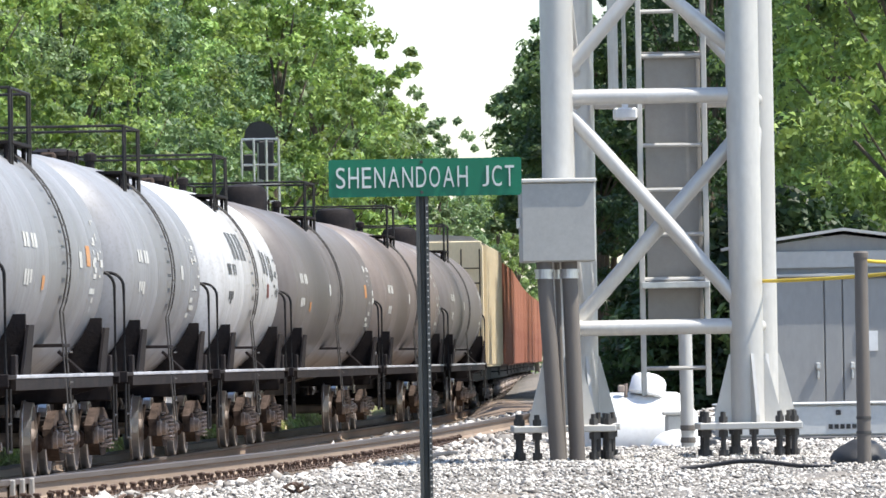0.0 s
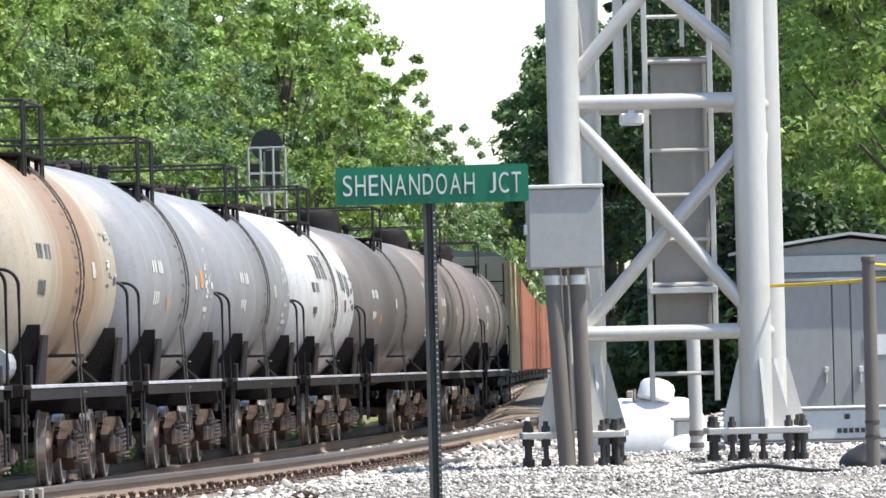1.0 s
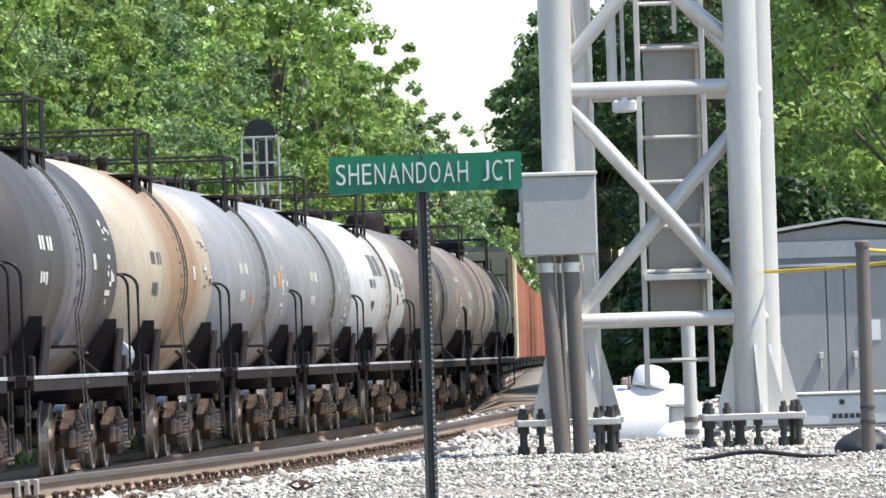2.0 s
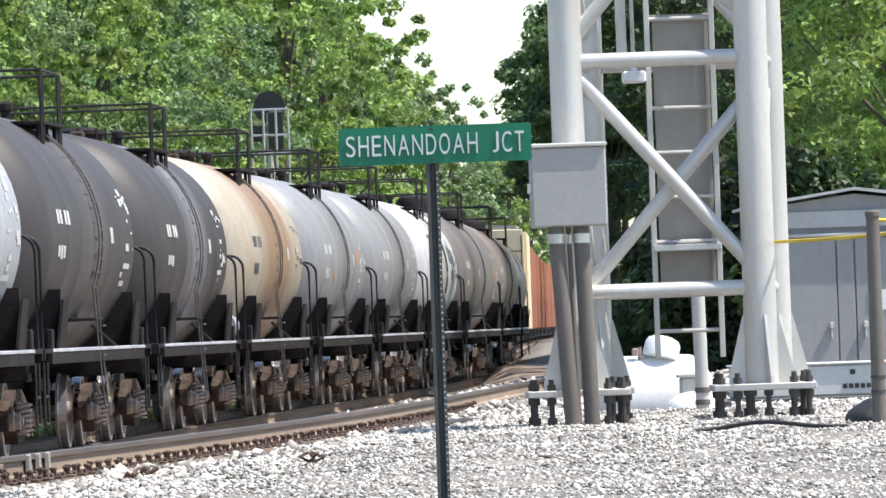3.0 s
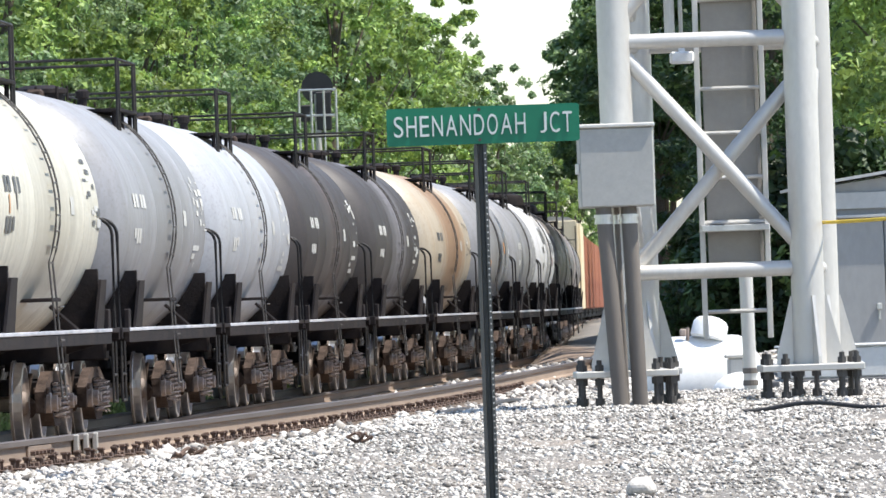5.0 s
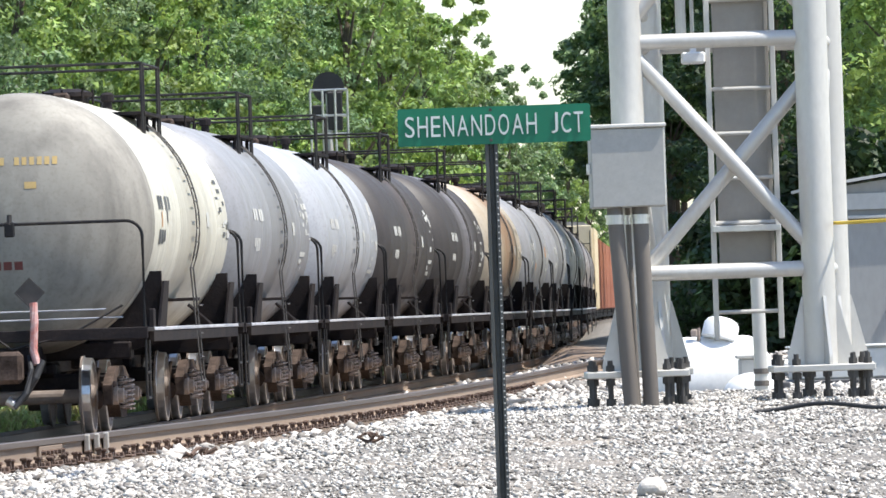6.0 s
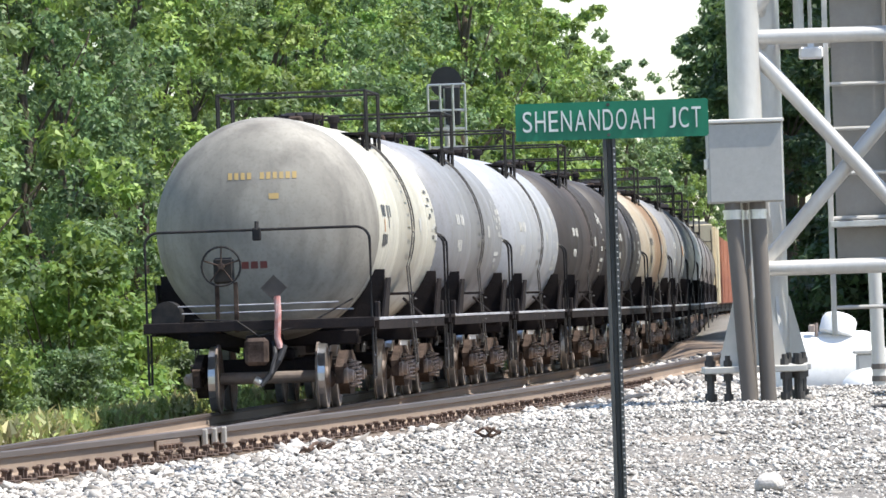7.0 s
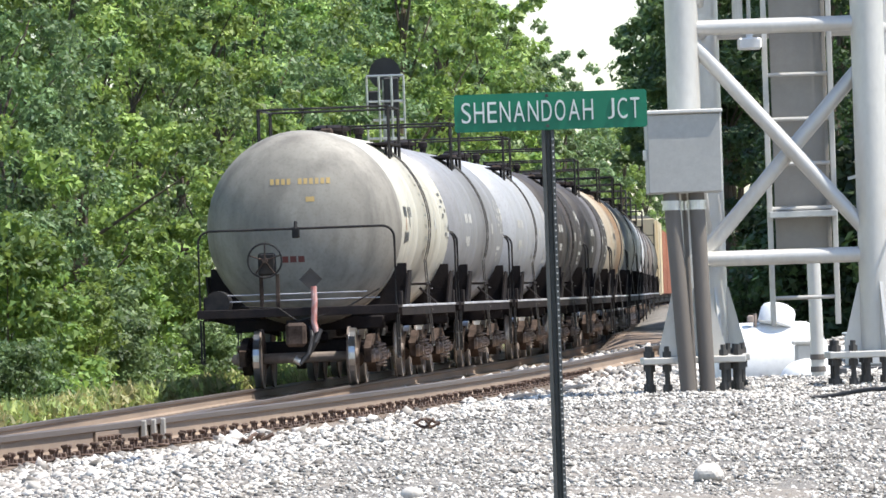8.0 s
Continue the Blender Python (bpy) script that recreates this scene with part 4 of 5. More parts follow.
tagged(part("rope", sagging(B(), (3.31, 51.2, 1.83), (4.35, 47.3, 1.875), 0.02, 0.012), YELLOW), "yellow rope stretched between tower and post", "rope")
tagged(part("rope", sagging(B(), (3.70, 47.0, 1.905), (4.6, 47.2, 1.93), 0.03, 0.011), YELLOW), "yellow rope end tied to the post top", "rope")


def black_cover():
    bm = B()
    bmesh.ops.create_uvsphere(bm, u_segments=24, v_segments=12, radius=1)
    for v in bm.verts:
        v.co *= 1 + 0.12 * noise.noise(v.co * 2)
        v.co = Vector((3.68 + v.co.x * 0.19, 47.5 + v.co.y * 0.22, 0.64 + v.co.z * 0.15))
    ob = tagged(part("rubber_cover", bm, BLACK), "crumpled black rubber cover lying on the gravel", "cover")
    rounded(ob)
    tagged(part("cable", tube(B(), [(x, 46.3 + 0.2 * math.sin(x * 3), ground_height(x, 46.3) + 0.03 + 0.02 * math.sin(x * 7)) for x in [2.5 + 0.09 * i for i in range(11)]], 0.014, 7), BLACK),
           "thin black cable lying across the gravel", "cable")


black_cover()


def signal_mast():
    """Far signal with a round black background and an aluminium caged ladder."""
    x, y, z = -0.25, 205.0, 0.0
    root = thing("signal_mast", "railway signal mast with black head and aluminium caged platform", "signal")
    g = ground_height(x - 0.2, y)
    rounded(part("mast", rod(B(), (x, y, g), (x, y, 7.3), 0.09, 14), GALVANISED, root))
    part("head", rod(B(), (x, y + 0.10, 7.47), (x, y + 0.16, 7.47), 0.43, 30), BLACK, root, "round black signal backing")
    part("lamp_housing", box(B(), (x - 0.05, y - 0.1, 6.3), (x + 0.37, y + 0.095, 7.35), 0.03), BLACK, root)
    part("relay_case", box(B(), (x - 0.46, y - 0.2, 6.55), (x - 0.14, y + 0.05, 7.0), 0.03), BLACK, root)
    bm = B()
    for dx in (-0.50, -0.17, 0.17, 0.50):
        rod(bm, (x + dx, y - 0.5, 5.2), (x + dx, y - 0.5, 7.39), 0.038, 6)
        rod(bm, (x + dx, y + 0.4, 5.2), (x + dx, y + 0.4, 7.39), 0.03, 6)
    for zz in (5.2, 5.7, 6.2, 6.7, 7.39):
        for dy in (-0.5, 0.4):
            rod(bm, (x - 0.5, y + dy, zz), (x + 0.5, y + dy, zz), 0.03, 6)
    part("cage", bm, SHINY, root, "bright aluminium cage")
    part("platform", box(B(), (x - 0.55, y - 0.55, 5.12), (x + 0.55, y + 0.5, 5.17)), GALVANISED, root)


signal_mast()

# ---- things lying about the yard ----
# A thin dark tube that follows the ground as a streak.
streak_line = [(0.40 + 0.105 * i, 54.3 + 0.47 * i) for i in range(11)]
tagged(part("iron_rod", tube(B(), [(x, y, ground_height(x, y) + 0.045 + 0.012 * math.sin(i * 1.7)) for i, (x, y) in enumerate(streak_line)], 0.022, 8), BOLT), "thin dark wavy streak along the gravel", "rod")


def scrap(x, y, size, turn):
    """A curled piece of rusty scrap."""
    bm = B()
    for i in range(4):
        a = i * 0.9 + turn
        pts = [(math.cos(a) * size * (k / 4 - 0.5) * 2, math.sin(a) * size * (k / 4 - 0.5) * 2, 0.02 + size * 0.35 * math.sin(k * 0.9 + i)) for k in range(5)]
        tube(bm, pts, size * 0.12, 5)
    ob = part("scrap_iron", bm, SPIKE)
    ob.location = (x, y, ground_height(x, y) + 0.02)
    tagged(ob, "small tangle of rusty scrap iron on the gravel", "scrap", "scrap pieces")


scrap(0.12, 43.2, 0.075, 0.3)
scrap(-0.92, 46.5, 0.11, 1.1)
scrap(-1.02, 47.3, 0.10, 2.0)


# ---- the train ----
RADIUS, AXIS, SPEED, DECK = 1.57, 2.53, 15.5, 1.25
# where each car's end stands along the line at 7.5 s, from the last car on
ENDS = (0.0, 13.8, 27.7, 41.4, 56.0, 70.6, 85.4, 99.9, 114.6, 129.1, 151.0, 174.0, 196.5, *(214.0 + 15.2 * i for i in range(10)))


def make_truck(parent, y):
    """A three-piece truck: bolster, two cast side frames with spring nests, two wheelsets."""
    # Bolster coloured near-black to hold the shade under the car.
    t = part("truck", box(box(B(), (-1.05, y - 0.22, 0.42), (1.05, y + 0.22, 0.72), 0.04), (-0.3, y - 0.3, 0.7), (0.3, y + 0.3, 0.86), 0.03), FRAME_BLACK, parent)
    for sx in (-1, 1):
        x = sx * 1.0
        # cast frame: an arched top chord, a dropped bottom chord, columns and pedestal jaws
        bm = B()
        plate(bm, [(x, y - 1.14, 0.58), (x, y - 0.95, 0.66), (x, y - 0.45, 0.80), (x, y + 0.45, 0.80), (x, y + 0.95, 0.66), (x, y + 1.14, 0.58),
                   (x, y + 1.14, 0.50), (x, y + 0.72, 0.56), (x, y + 0.40, 0.68), (x, y - 0.40, 0.68), (x, y - 0.72, 0.56), (x, y - 1.14, 0.50)], (1, 0, 0), 0.11)
        plate(bm, [(x, y - 0.72, 0.56), (x, y - 0.33, 0.28), (x, y + 0.33, 0.28), (x, y + 0.72, 0.56), (x, y + 0.62, 0.42), (x, y + 0.33, 0.19), (x, y - 0.33, 0.19), (x, y - 0.62, 0.42)], (1, 0, 0), 0.15)
        for dy in (-0.34, 0.34):
            box(bm, (x - 0.05, y + dy - 0.05, 0.26), (x + 0.035, y + dy + 0.05, 0.70), 0.01, Matrix() if sx > 0 else Matrix.Translation((2 * x, 0, 0)) @ Matrix.Diagonal((-1, 1, 1, 1)))
        for dy in (-1.08, -0.70, 0.70, 1.08):
            box(bm, (x - 0.055, y + dy - 0.05, 0.34), (x + 0.055, y + dy + 0.05, 0.58), 0.01)
        f = part("side_frame", bm, TRUCK_RUST, t)
        for dy in (-0.89, 0.89):
            bm = turned(B(), [(-0.02, 0.09), (0.0, 0.115), (0.10, 0.115), (0.11, 0.085), (0.17, 0.085), (0.18, 0.05), (0.20, 0.05)], "x", 18, (0, 0, 0))
            cap = part("bearing_cap", bm, SPRING_RUST, f, "dusty roller bearing with end cap")
            cap.matrix_basis = Matrix.Translation((x, y + dy, 0.457)) @ pose(0, 0, 0, 0, 0, 0 if sx > 0 else 180)
            part("bearing_adapter", box(B(), (x - 0.09, y + dy - 0.14, 0.555), (x + 0.09, y + dy + 0.14, 0.625), 0.015), TRUCK_RUST, f)
        bm = rod(B(), (x - sx * 0.24, y - 0.44, 0.40), (x - sx * 0.24, y - 0.36, 0.40), 0.13, 10)
        rod(bm, (x - sx * 0.24, y - 0.40, 0.40), (x - sx * 0.18, y - 0.30, 0.78), 0.025, 6)
        part("brake_shoe", bm, TRUCK_RUST, t)
        for dy in (-0.2, 0.2):
            pts = [(x + sx * 0.115 + 0.07 * math.cos(a * 0.9), y + dy + 0.07 * math.sin(a * 0.9), 0.28 + 0.0082 * a) for a in range(48)]
            part("spring", tube(B(), pts, 0.013, 5), SPRING_RUST, f, "dusty coil spring")
    for dy in (-0.89, 0.89):
        bm = B()
        for sx in (-1, 1):
            prof = [(0.69, 0.10), (0.70, 0.38), (0.685, 0.40), (0.685, 0.478), (0.715, 0.482), (0.722, 0.457), (0.815, 0.450), (0.82, 0.40), (0.79, 0.36), (0.775, 0.14), (0.83, 0.12), (0.84, 0.02)]
            turned(bm, [(sx * a, r) for a, r in prof], "x", 28, (0, 0, 0), [0, 0, 0, 0, 1, 1, 1, 0, 0, 0, 0])
        rod(bm, (-0.75, 0, 0), (0.75, 0, 0), 0.085, 14)
        w = part("wheelset", bm, (WHEEL_STEEL, TREAD), t, "steel wheels with bright treads")
        w.matrix_basis = Matrix.Translation((0, y + dy, 0.457))
    return t


def ring_pts(y, a0, a1, r=RADIUS + 0.03, n=14):
    """Points round the tank from angle a0 to a1, degrees up from the near side."""
    return [(r * math.cos(radians(a0 + (a1 - a0) * i / n)), y, AXIS + r * math.sin(radians(a0 + (a1 - a0) * i / n))) for i in range(n + 1)]


def label_patch(bm, y0, y1, a0, a1, index=0, r=RADIUS + 0.006, n=4):
    """A thin decal that follows the round of the tank."""
    rows = []
    for i in range(n + 1):
        a = radians(a0 + (a1 - a0) * i / n)
        rows.append([bm.verts.new((r * math.cos(a), y, AXIS + r * math.sin(a))) for y in (y0, y1)])
    for p, q in zip(rows, rows[1:]):
        f = bm.faces.new((p[0], p[1], q[1], q[0]))
        f.material_index = index


def make_tank_car(long=13.4):
    """The common tank car: x to the near side, y ahead, z from the rail."""
    mid, trucks = long / 2, (2.1, long - 2.1)
    root = thing("tank_car", "railway tank car", "railway car", group="cars of the train")
    # shell with dished heads
    prof = []
    for i in range(1, 11):
        a = i / 10 * math.pi / 2
        prof.append((0.88 + 0.76 * (1 - math.cos(a)), max(RADIUS * math.sin(a), 0.02)))
    for y in (3.4, mid - 1.8, mid + 1.8, long - 3.4):
        prof += [(y - 0.03, RADIUS), (y - 0.01, RADIUS + 0.007), (y + 0.01, RADIUS + 0.007), (y + 0.03, RADIUS)]
    prof += [(long - a, r) for a, r in prof[9::-1]]
    bm = turned(B(), [(0.879, 0.01)] + prof + [(long - 0.879, 0.01)], "y", 56, (0, 0, AXIS))
    tank = part("tank", bm, LABEL_WHITE, root)
    rounded(tank)
    bm = box(B(), (-0.19, 0.0, 0.74), (0.19, long, 1.06), 0.01)
    part("centre_sill", bm, FRAME_BLACK, root)
    for y0, y1, s in ((0.0, 0.85, 1), (long - 0.85, long, -1)):
        ya = y0 if s > 0 else y1
        deck = B()
        box(deck, (-1.60, y0, DECK - 0.05), (1.60, y1, DECK), 0.006)
        box(deck, (-1.60, ya - 0.03, DECK - 0.13), (1.60, ya + 0.03, DECK + 0.01), 0.008)
        part("end_platform", deck, FRAME_BLACK, root)
        # the rail across the end, bent down at both corners
        r = 0.020
        yb = ya + 0.10 * s
        bend = 0.19
        corner = [(1.56 - bend * (1 - math.sin(k * math.pi / 12)), 2.51 - bend * (1 - math.cos(k * math.pi / 12))) for k in range(7)]
        across = [(-1.56, yb, DECK)] + [(-x, yb, z) for x, z in corner[::-1]] + [(x, yb, z) for x, z in corner] + [(1.56, yb, DECK)]
        part("end_railing", tube(B(), across, r, 7), RAIL_BLACK, root)
        for sx in (-1, 1):
            bm = B()
            for dy in (0.12, 0.52):
                rod(bm, (sx * 1.56, ya + dy * s, 1.1), (sx * 1.56, ya + dy * s, 0.42), 0.018, 6)
            for z in (0.42, 0.72):
                rod(bm, (sx * 1.56, ya + 0.12 * s, z), (sx * 1.56, ya + 0.52 * s, z), 0.018, 6)
            part("corner_step", bm, RAIL_BLACK, root)
        for z, x0, x1 in ((1.38, -1.2, 1.30), (1.48, -1.15, 1.1)):
            part("uncoupling_rod", rod(B(), (x0, yb + 0.05 * s, z), (x1, yb + 0.05 * s, z), 0.010, 6), SILL_BLUE, root)
        part("uncoupling_lever", tube(B(), [(-0.9, yb - 0.05 * s, 1.30), (-0.3, yb - 0.12 * s, 1.26), (0.0, yb - 0.15 * s, 1.04), (0.7, yb - 0.1 * s, 1.2), (1.3, yb, 1.52)], 0.014, 6), RAIL_BLACK, root)
        bm = box(B(), (-0.13, min(ya, ya - 0.32 * s), 0.68), (0.13, max(ya, ya - 0.32 * s), 0.98), 0.03)
        box(bm, (-0.17, min(ya - 0.18 * s, ya - 0.44 * s), 0.64), (0.15, max(ya - 0.18 * s, ya - 0.44 * s), 1.02), 0.05)
        part("coupler", bm, TRUCK_RUST, root)
        bm = tube(B(), [(0.20, ya - 0.05 * s, 0.95), (0.24, ya - 0.25 * s, 0.80), (0.18, ya - 0.35 * s, 0.52), (0.05, ya - 0.40 * s, 0.36)], 0.032, 8)
        part("air_hose", bm, BLACK, root)
    # saddles, side walkways and body bolsters
    for y in trucks:
        bm = B()
        for sx in (-1, 1):
            pts = [(sx * 0.5, y, 0.80), (sx * 1.58, y, 1.08), (sx * 1.58, y, 1.92), (sx * 1.30, y, 1.92), (sx * 1.0, y, 1.5), (sx * 0.5, y, 1.2)]
            plate(bm, pts, (0, 1, 0), 0.10)
            plate(bm, [(sx * 1.55, y - 0.45, 1.08), (sx * 1.55, y + 0.45, 1.08), (sx * 1.63, y + 0.30, 1.80), (sx * 1.63, y - 0.30, 1.80)], (1, 0, 0), 0.03)
        box(bm, (-1.2, y - 0.22, 0.88), (1.2, y + 0.22, 1.09), 0.02)
        part("saddle", bm, FRAME_BLACK, root)
    for sx in (-1, 1):
        bm = box(B(), (sx * 1.50 - 0.10, 0.86, DECK - 0.04), (sx * 1.50 + 0.10, long - 0.86, DECK), 0.006)
        part("side_walkway", bm, SILL_BLUE, root, "worn side walkway with pale edge")
        part("side_sill", box(B(), (sx * 1.56 - 0.03, 0.86, DECK - 0.17), (sx * 1.56 + 0.03, long - 0.86, DECK - 0.045), 0.004), FRAME_BLACK, root)
        for y in (3.3, long - 3.3):
            part("saddle_strut", rod(B(), (sx * 1.50, y, DECK - 0.04), (sx * 1.10, y + (0.6 if y < mid else -0.6), 1.62), 0.025, 6), FRAME_BLACK, root)
        for y in (1.0, long - 1.0):
            part("sill_bracket", box(B(), (sx * 1.56 - 0.03, y - 0.12, DECK - 0.02), (sx * 1.56 + 0.03, y + 0.12, DECK + 0.22), 0.01), FRAME_BLACK, root)
    # ladders over both flanks, with the lower steps
    rung = rod(B(), (0, mid - 0.2, 0), (0, mid + 0.2, 0), 0.011, 6)
    rung_mesh = bpy.data.meshes.new("rung")
    rung.to_mesh(rung_mesh)
    rung.free()
    rung_mesh.materials.append(LADDER_GREY)
    for sx in (1, -1):
        stiles = []
        for y in (mid - 0.2, mid + 0.2):
            pts = [(sx * 1.63, y, 0.55)] + [(sx * a, b, c) for a, b, c in ring_pts(y, -20, 52, RADIUS + 0.06)]
            stiles.append(part("ladder_stile", tube(B(), pts, 0.012, 6), LADDER_GREY, root))
        spots = [ring_pts(mid, -20 + i * 6, -20 + i * 6, RADIUS + 0.06, 1)[0] for i in range(13)] + [(1.63, mid, z) for z in (0.55, 0.85, 1.15, 1.5)]
        for p in spots:
            r = new("rung", rung_mesh)
            r.parent, r.matrix_basis = stiles[0], pose(sx * p[0], 0, p[2])
        part("ladder_step", box(B(), (sx * 1.25 - 0.33, mid - 0.45, 1.56), (sx * 1.25 + 0.33, mid + 0.45, 1.60), 0.005), FRAME_BLACK, root)
    # top platform with its railing
    for sx in (-1, 1):
        deck = part("walkway", box(B(), (sx * 0.86 - 0.25, mid - 1.1, 3.90), (sx * 0.86 + 0.25, mid + 1.1, 3.94), 0.004), FRAME_BLACK, root)
        for y in (mid - 1.0, mid, mid + 1.0):
            part("bracket", rod(B(), (sx * 1.02, y, 3.92), (sx * 1.02, y, 3.62), 0.03, 6), FRAME_BLACK, deck)
        for y, inner in ((mid - 1.15, 0.24), (mid + 1.15, -0.24)):
            for dy in (0, inner):
                part("railing_post", rod(B(), (sx * 1.08, y + dy, 3.66), (sx * 1.08, y + dy, 4.54), 0.019, 7), RAIL_BLACK, root)
        part("railing_bar", rod(B(), (sx * 1.08, mid - 1.15, 4.54), (sx * 1.08, mid + 1.15, 4.54), 0.019, 7), RAIL_BLACK, root)
    for y in (mid - 1.15, mid + 1.15):
        part("railing_bar", rod(B(), (-1.08, y, 4.54), (1.08, y, 4.54), 0.019, 7), RAIL_BLACK, root)
    lid = part("manway", turned(B(), [(3.98, 0.30), (4.16, 0.30), (4.18, 0.35), (4.23, 0.35), (4.28, 0.18)], "z", 22, (0, mid, 0)), FRAME_BLACK, root)
    part("hinge_arm", box(B(), (-0.10, mid - 0.62, 4.05), (0.10, mid - 0.28, 4.22), 0.03), TRUCK_RUST, lid)
    if long > 15:
        rounded(part("valve_dome", turned(B(), [(3.9, 0.42), (4.34, 0.42), (4.44, 0.36), (4.49, 0.12)], "z", 24, (0.1, mid - 2.4, 0)), FRAME_BLACK, root, "dark protective valve dome"))
    for k in range(8):
        a = k * math.tau / 8
        part("eye_bolt", rod(B(), (0.35 * math.cos(a), mid + 0.35 * math.sin(a), 4.08), (0.35 * math.cos(a), mid + 0.35 * math.sin(a), 4.26), 0.018, 6), FRAME_BLACK, lid)
    bm = turned(B(), [(3.98, 0.06), (4.16, 0.06), (4.18, 0.09), (4.26, 0.09), (4.29, 0.04)], "z", 14, (0.3, mid + 2.3, 0))
    part("safety_valve", bm, FRAME_BLACK, root)
    bm = rod(B(), (0.25, mid - 2.1, 0.92), (0.25, mid - 0.9, 0.92), 0.16, 16)
    part("brake_reservoir", bm, FRAME_BLACK, root)
    bm = rod(B(), (-0.35, mid + 1.2, 0.85), (-0.35, mid + 1.9, 0.85), 0.2, 16)
    part("brake_gear", bm, FRAME_BLACK, root)
    part("bottom_outlet", turned(B(), [(0.72, 0.09), (0.78, 0.13), (1.12, 0.13)], "z", 14, (0, mid, 0)), FRAME_BLACK, root)
    for y in trucks:
        make_truck(root, y)
    root["trucks"] = trucks
    return root


def last_car_gear(root):
    """What the open end of the last car carries."""
    w = part("brake_wheel", tube(B(), [(-0.50 + 0.27 * math.cos(k * math.tau / 24), 0.02, 2.02 + 0.27 * math.sin(k * math.tau / 24)) for k in range(24)], 0.017, 6, True), RAIL_BLACK, root)
    bm = B()
    for k in range(5):
        a = k * math.tau / 5 + 0.3
        rod(bm, (-0.50, 0.02, 2.02), (-0.50 + 0.27 * math.cos(a), 0.02, 2.02 + 0.27 * math.sin(a)), 0.012, 6)
    rod(bm, (-0.50, -0.02, 2.02), (-0.50, 0.14, 2.02), 0.045, 10)
    part("spokes", bm, TRUCK_RUST, w)
    bm = box(B(), (-0.62, 0.10, 1.78), (-0.34, 0.26, 2.14), 0.03)
    part("brake_gear_box", bm, RAIL_BLACK, root)
    bm = B()
    for x in (-0.58, -0.32):
        box(bm, (x - 0.03, 0.12, 1.10), (x + 0.03, 0.18, 1.80), 0.006)
    part("brake_stand", bm, TRUCK_RUST, root)
    bm = rod(B(), (-1.28, 0.02, 1.36), (-1.28, 0.50, 1.36), 0.20, 22)
    box(bm, (-1.5, 0.1, 1.14), (-1.06, 0.4, 1.22))
    part("air_reservoir", bm, RAIL_BLACK, root, "grey round air reservoir")
    bm = B()
    m = Matrix.Translation((0.22, 0.03, 1.70)) @ pose(0, 0, 0, 0, 45, 0)
    box(bm, (-0.12, -0.006, -0.12), (0.12, 0.006, 0.12), 0, m)
    for lo, hi in (((-0.13, -0.016, -0.13), (0.13, -0.006, -0.11)), ((-0.13, -0.016, 0.11), (0.13, -0.006, 0.13)), ((-0.13, -0.016, -0.11), (-0.11, -0.006, 0.11)), ((0.11, -0.016, -0.11), (0.13, -0.006, 0.11))):
        box(bm, lo, hi, 0, m)
    part("placard_holder", bm, LADDER_GREY, root)
    bm = tube(B(), [(0.27, -0.06, 1.58), (0.28, -0.10, 1.34), (0.26, -0.12, 1.02), (0.30, -0.14, 0.86)], 0.048, 10)
    part("marker_device", bm, surface("red_white_marker", (0.45, 0.16, 0.14), (0.55, 0.42, 0.40), 9, 40, 0.6, 0, 0.05), root, "reddish end-of-train marker device")
    bm = tube(B(), [(0.36, -0.12, 0.90), (0.28, -0.2, 0.70), (0.14, -0.22, 0.48), (0.02, -0.2, 0.38)], 0.045, 9)
    part("brake_hose", bm, BLACK, root)
    part("hose_coupling", rod(B(), (0.05, -0.2, 0.38), (-0.06, -0.2, 0.45), 0.055, 10), SHINY, root, "bright hose coupling")
    bm = rod(B(), (0.0, 0.08, 2.50), (0.0, 0.12, 2.62), 0.03, 8)
    box(bm, (-0.06, 0.06, 2.36), (0.06, 0.14, 2.54), 0.015)
    part("lamp_bracket", bm, RAIL_BLACK, root)
    # stencils on the dished end, as plain bars
    def on_head(x, z, w, h, mat, name, label):
        bm = B()
        vs = []
        for dx, dz in ((-w / 2, -h / 2), (w / 2, -h / 2), (w / 2, h / 2), (-w / 2, h / 2)):
            r = math.hypot(x + dx, z + dz - AXIS)
            vs.append(bm.verts.new((x + dx, 0.88 + 0.76 * (1 - math.sqrt(max(0, 1 - (r / RADIUS) ** 2))) - 0.003, z + dz)))
        bm.faces.new(vs)
        part(name, bm, mat, root, label)
    for i in range(11):
        if i != 4:
            on_head(-0.44 + i * 0.090, 3.27, 0.058, 0.095, LABEL_GOLD, "stencil_bar", "faded gold stencil bar")
    on_head(0.17, 2.98, 0.14, 0.08, LABEL_GOLD, "stencil_bar", "faded gold stencil bar")
    for i in range(3):
        on_head(-0.26 + i * 0.13, 2.03, 0.10, 0.10, LABEL_RED, "stencil_bar", "dark red stencil bar")



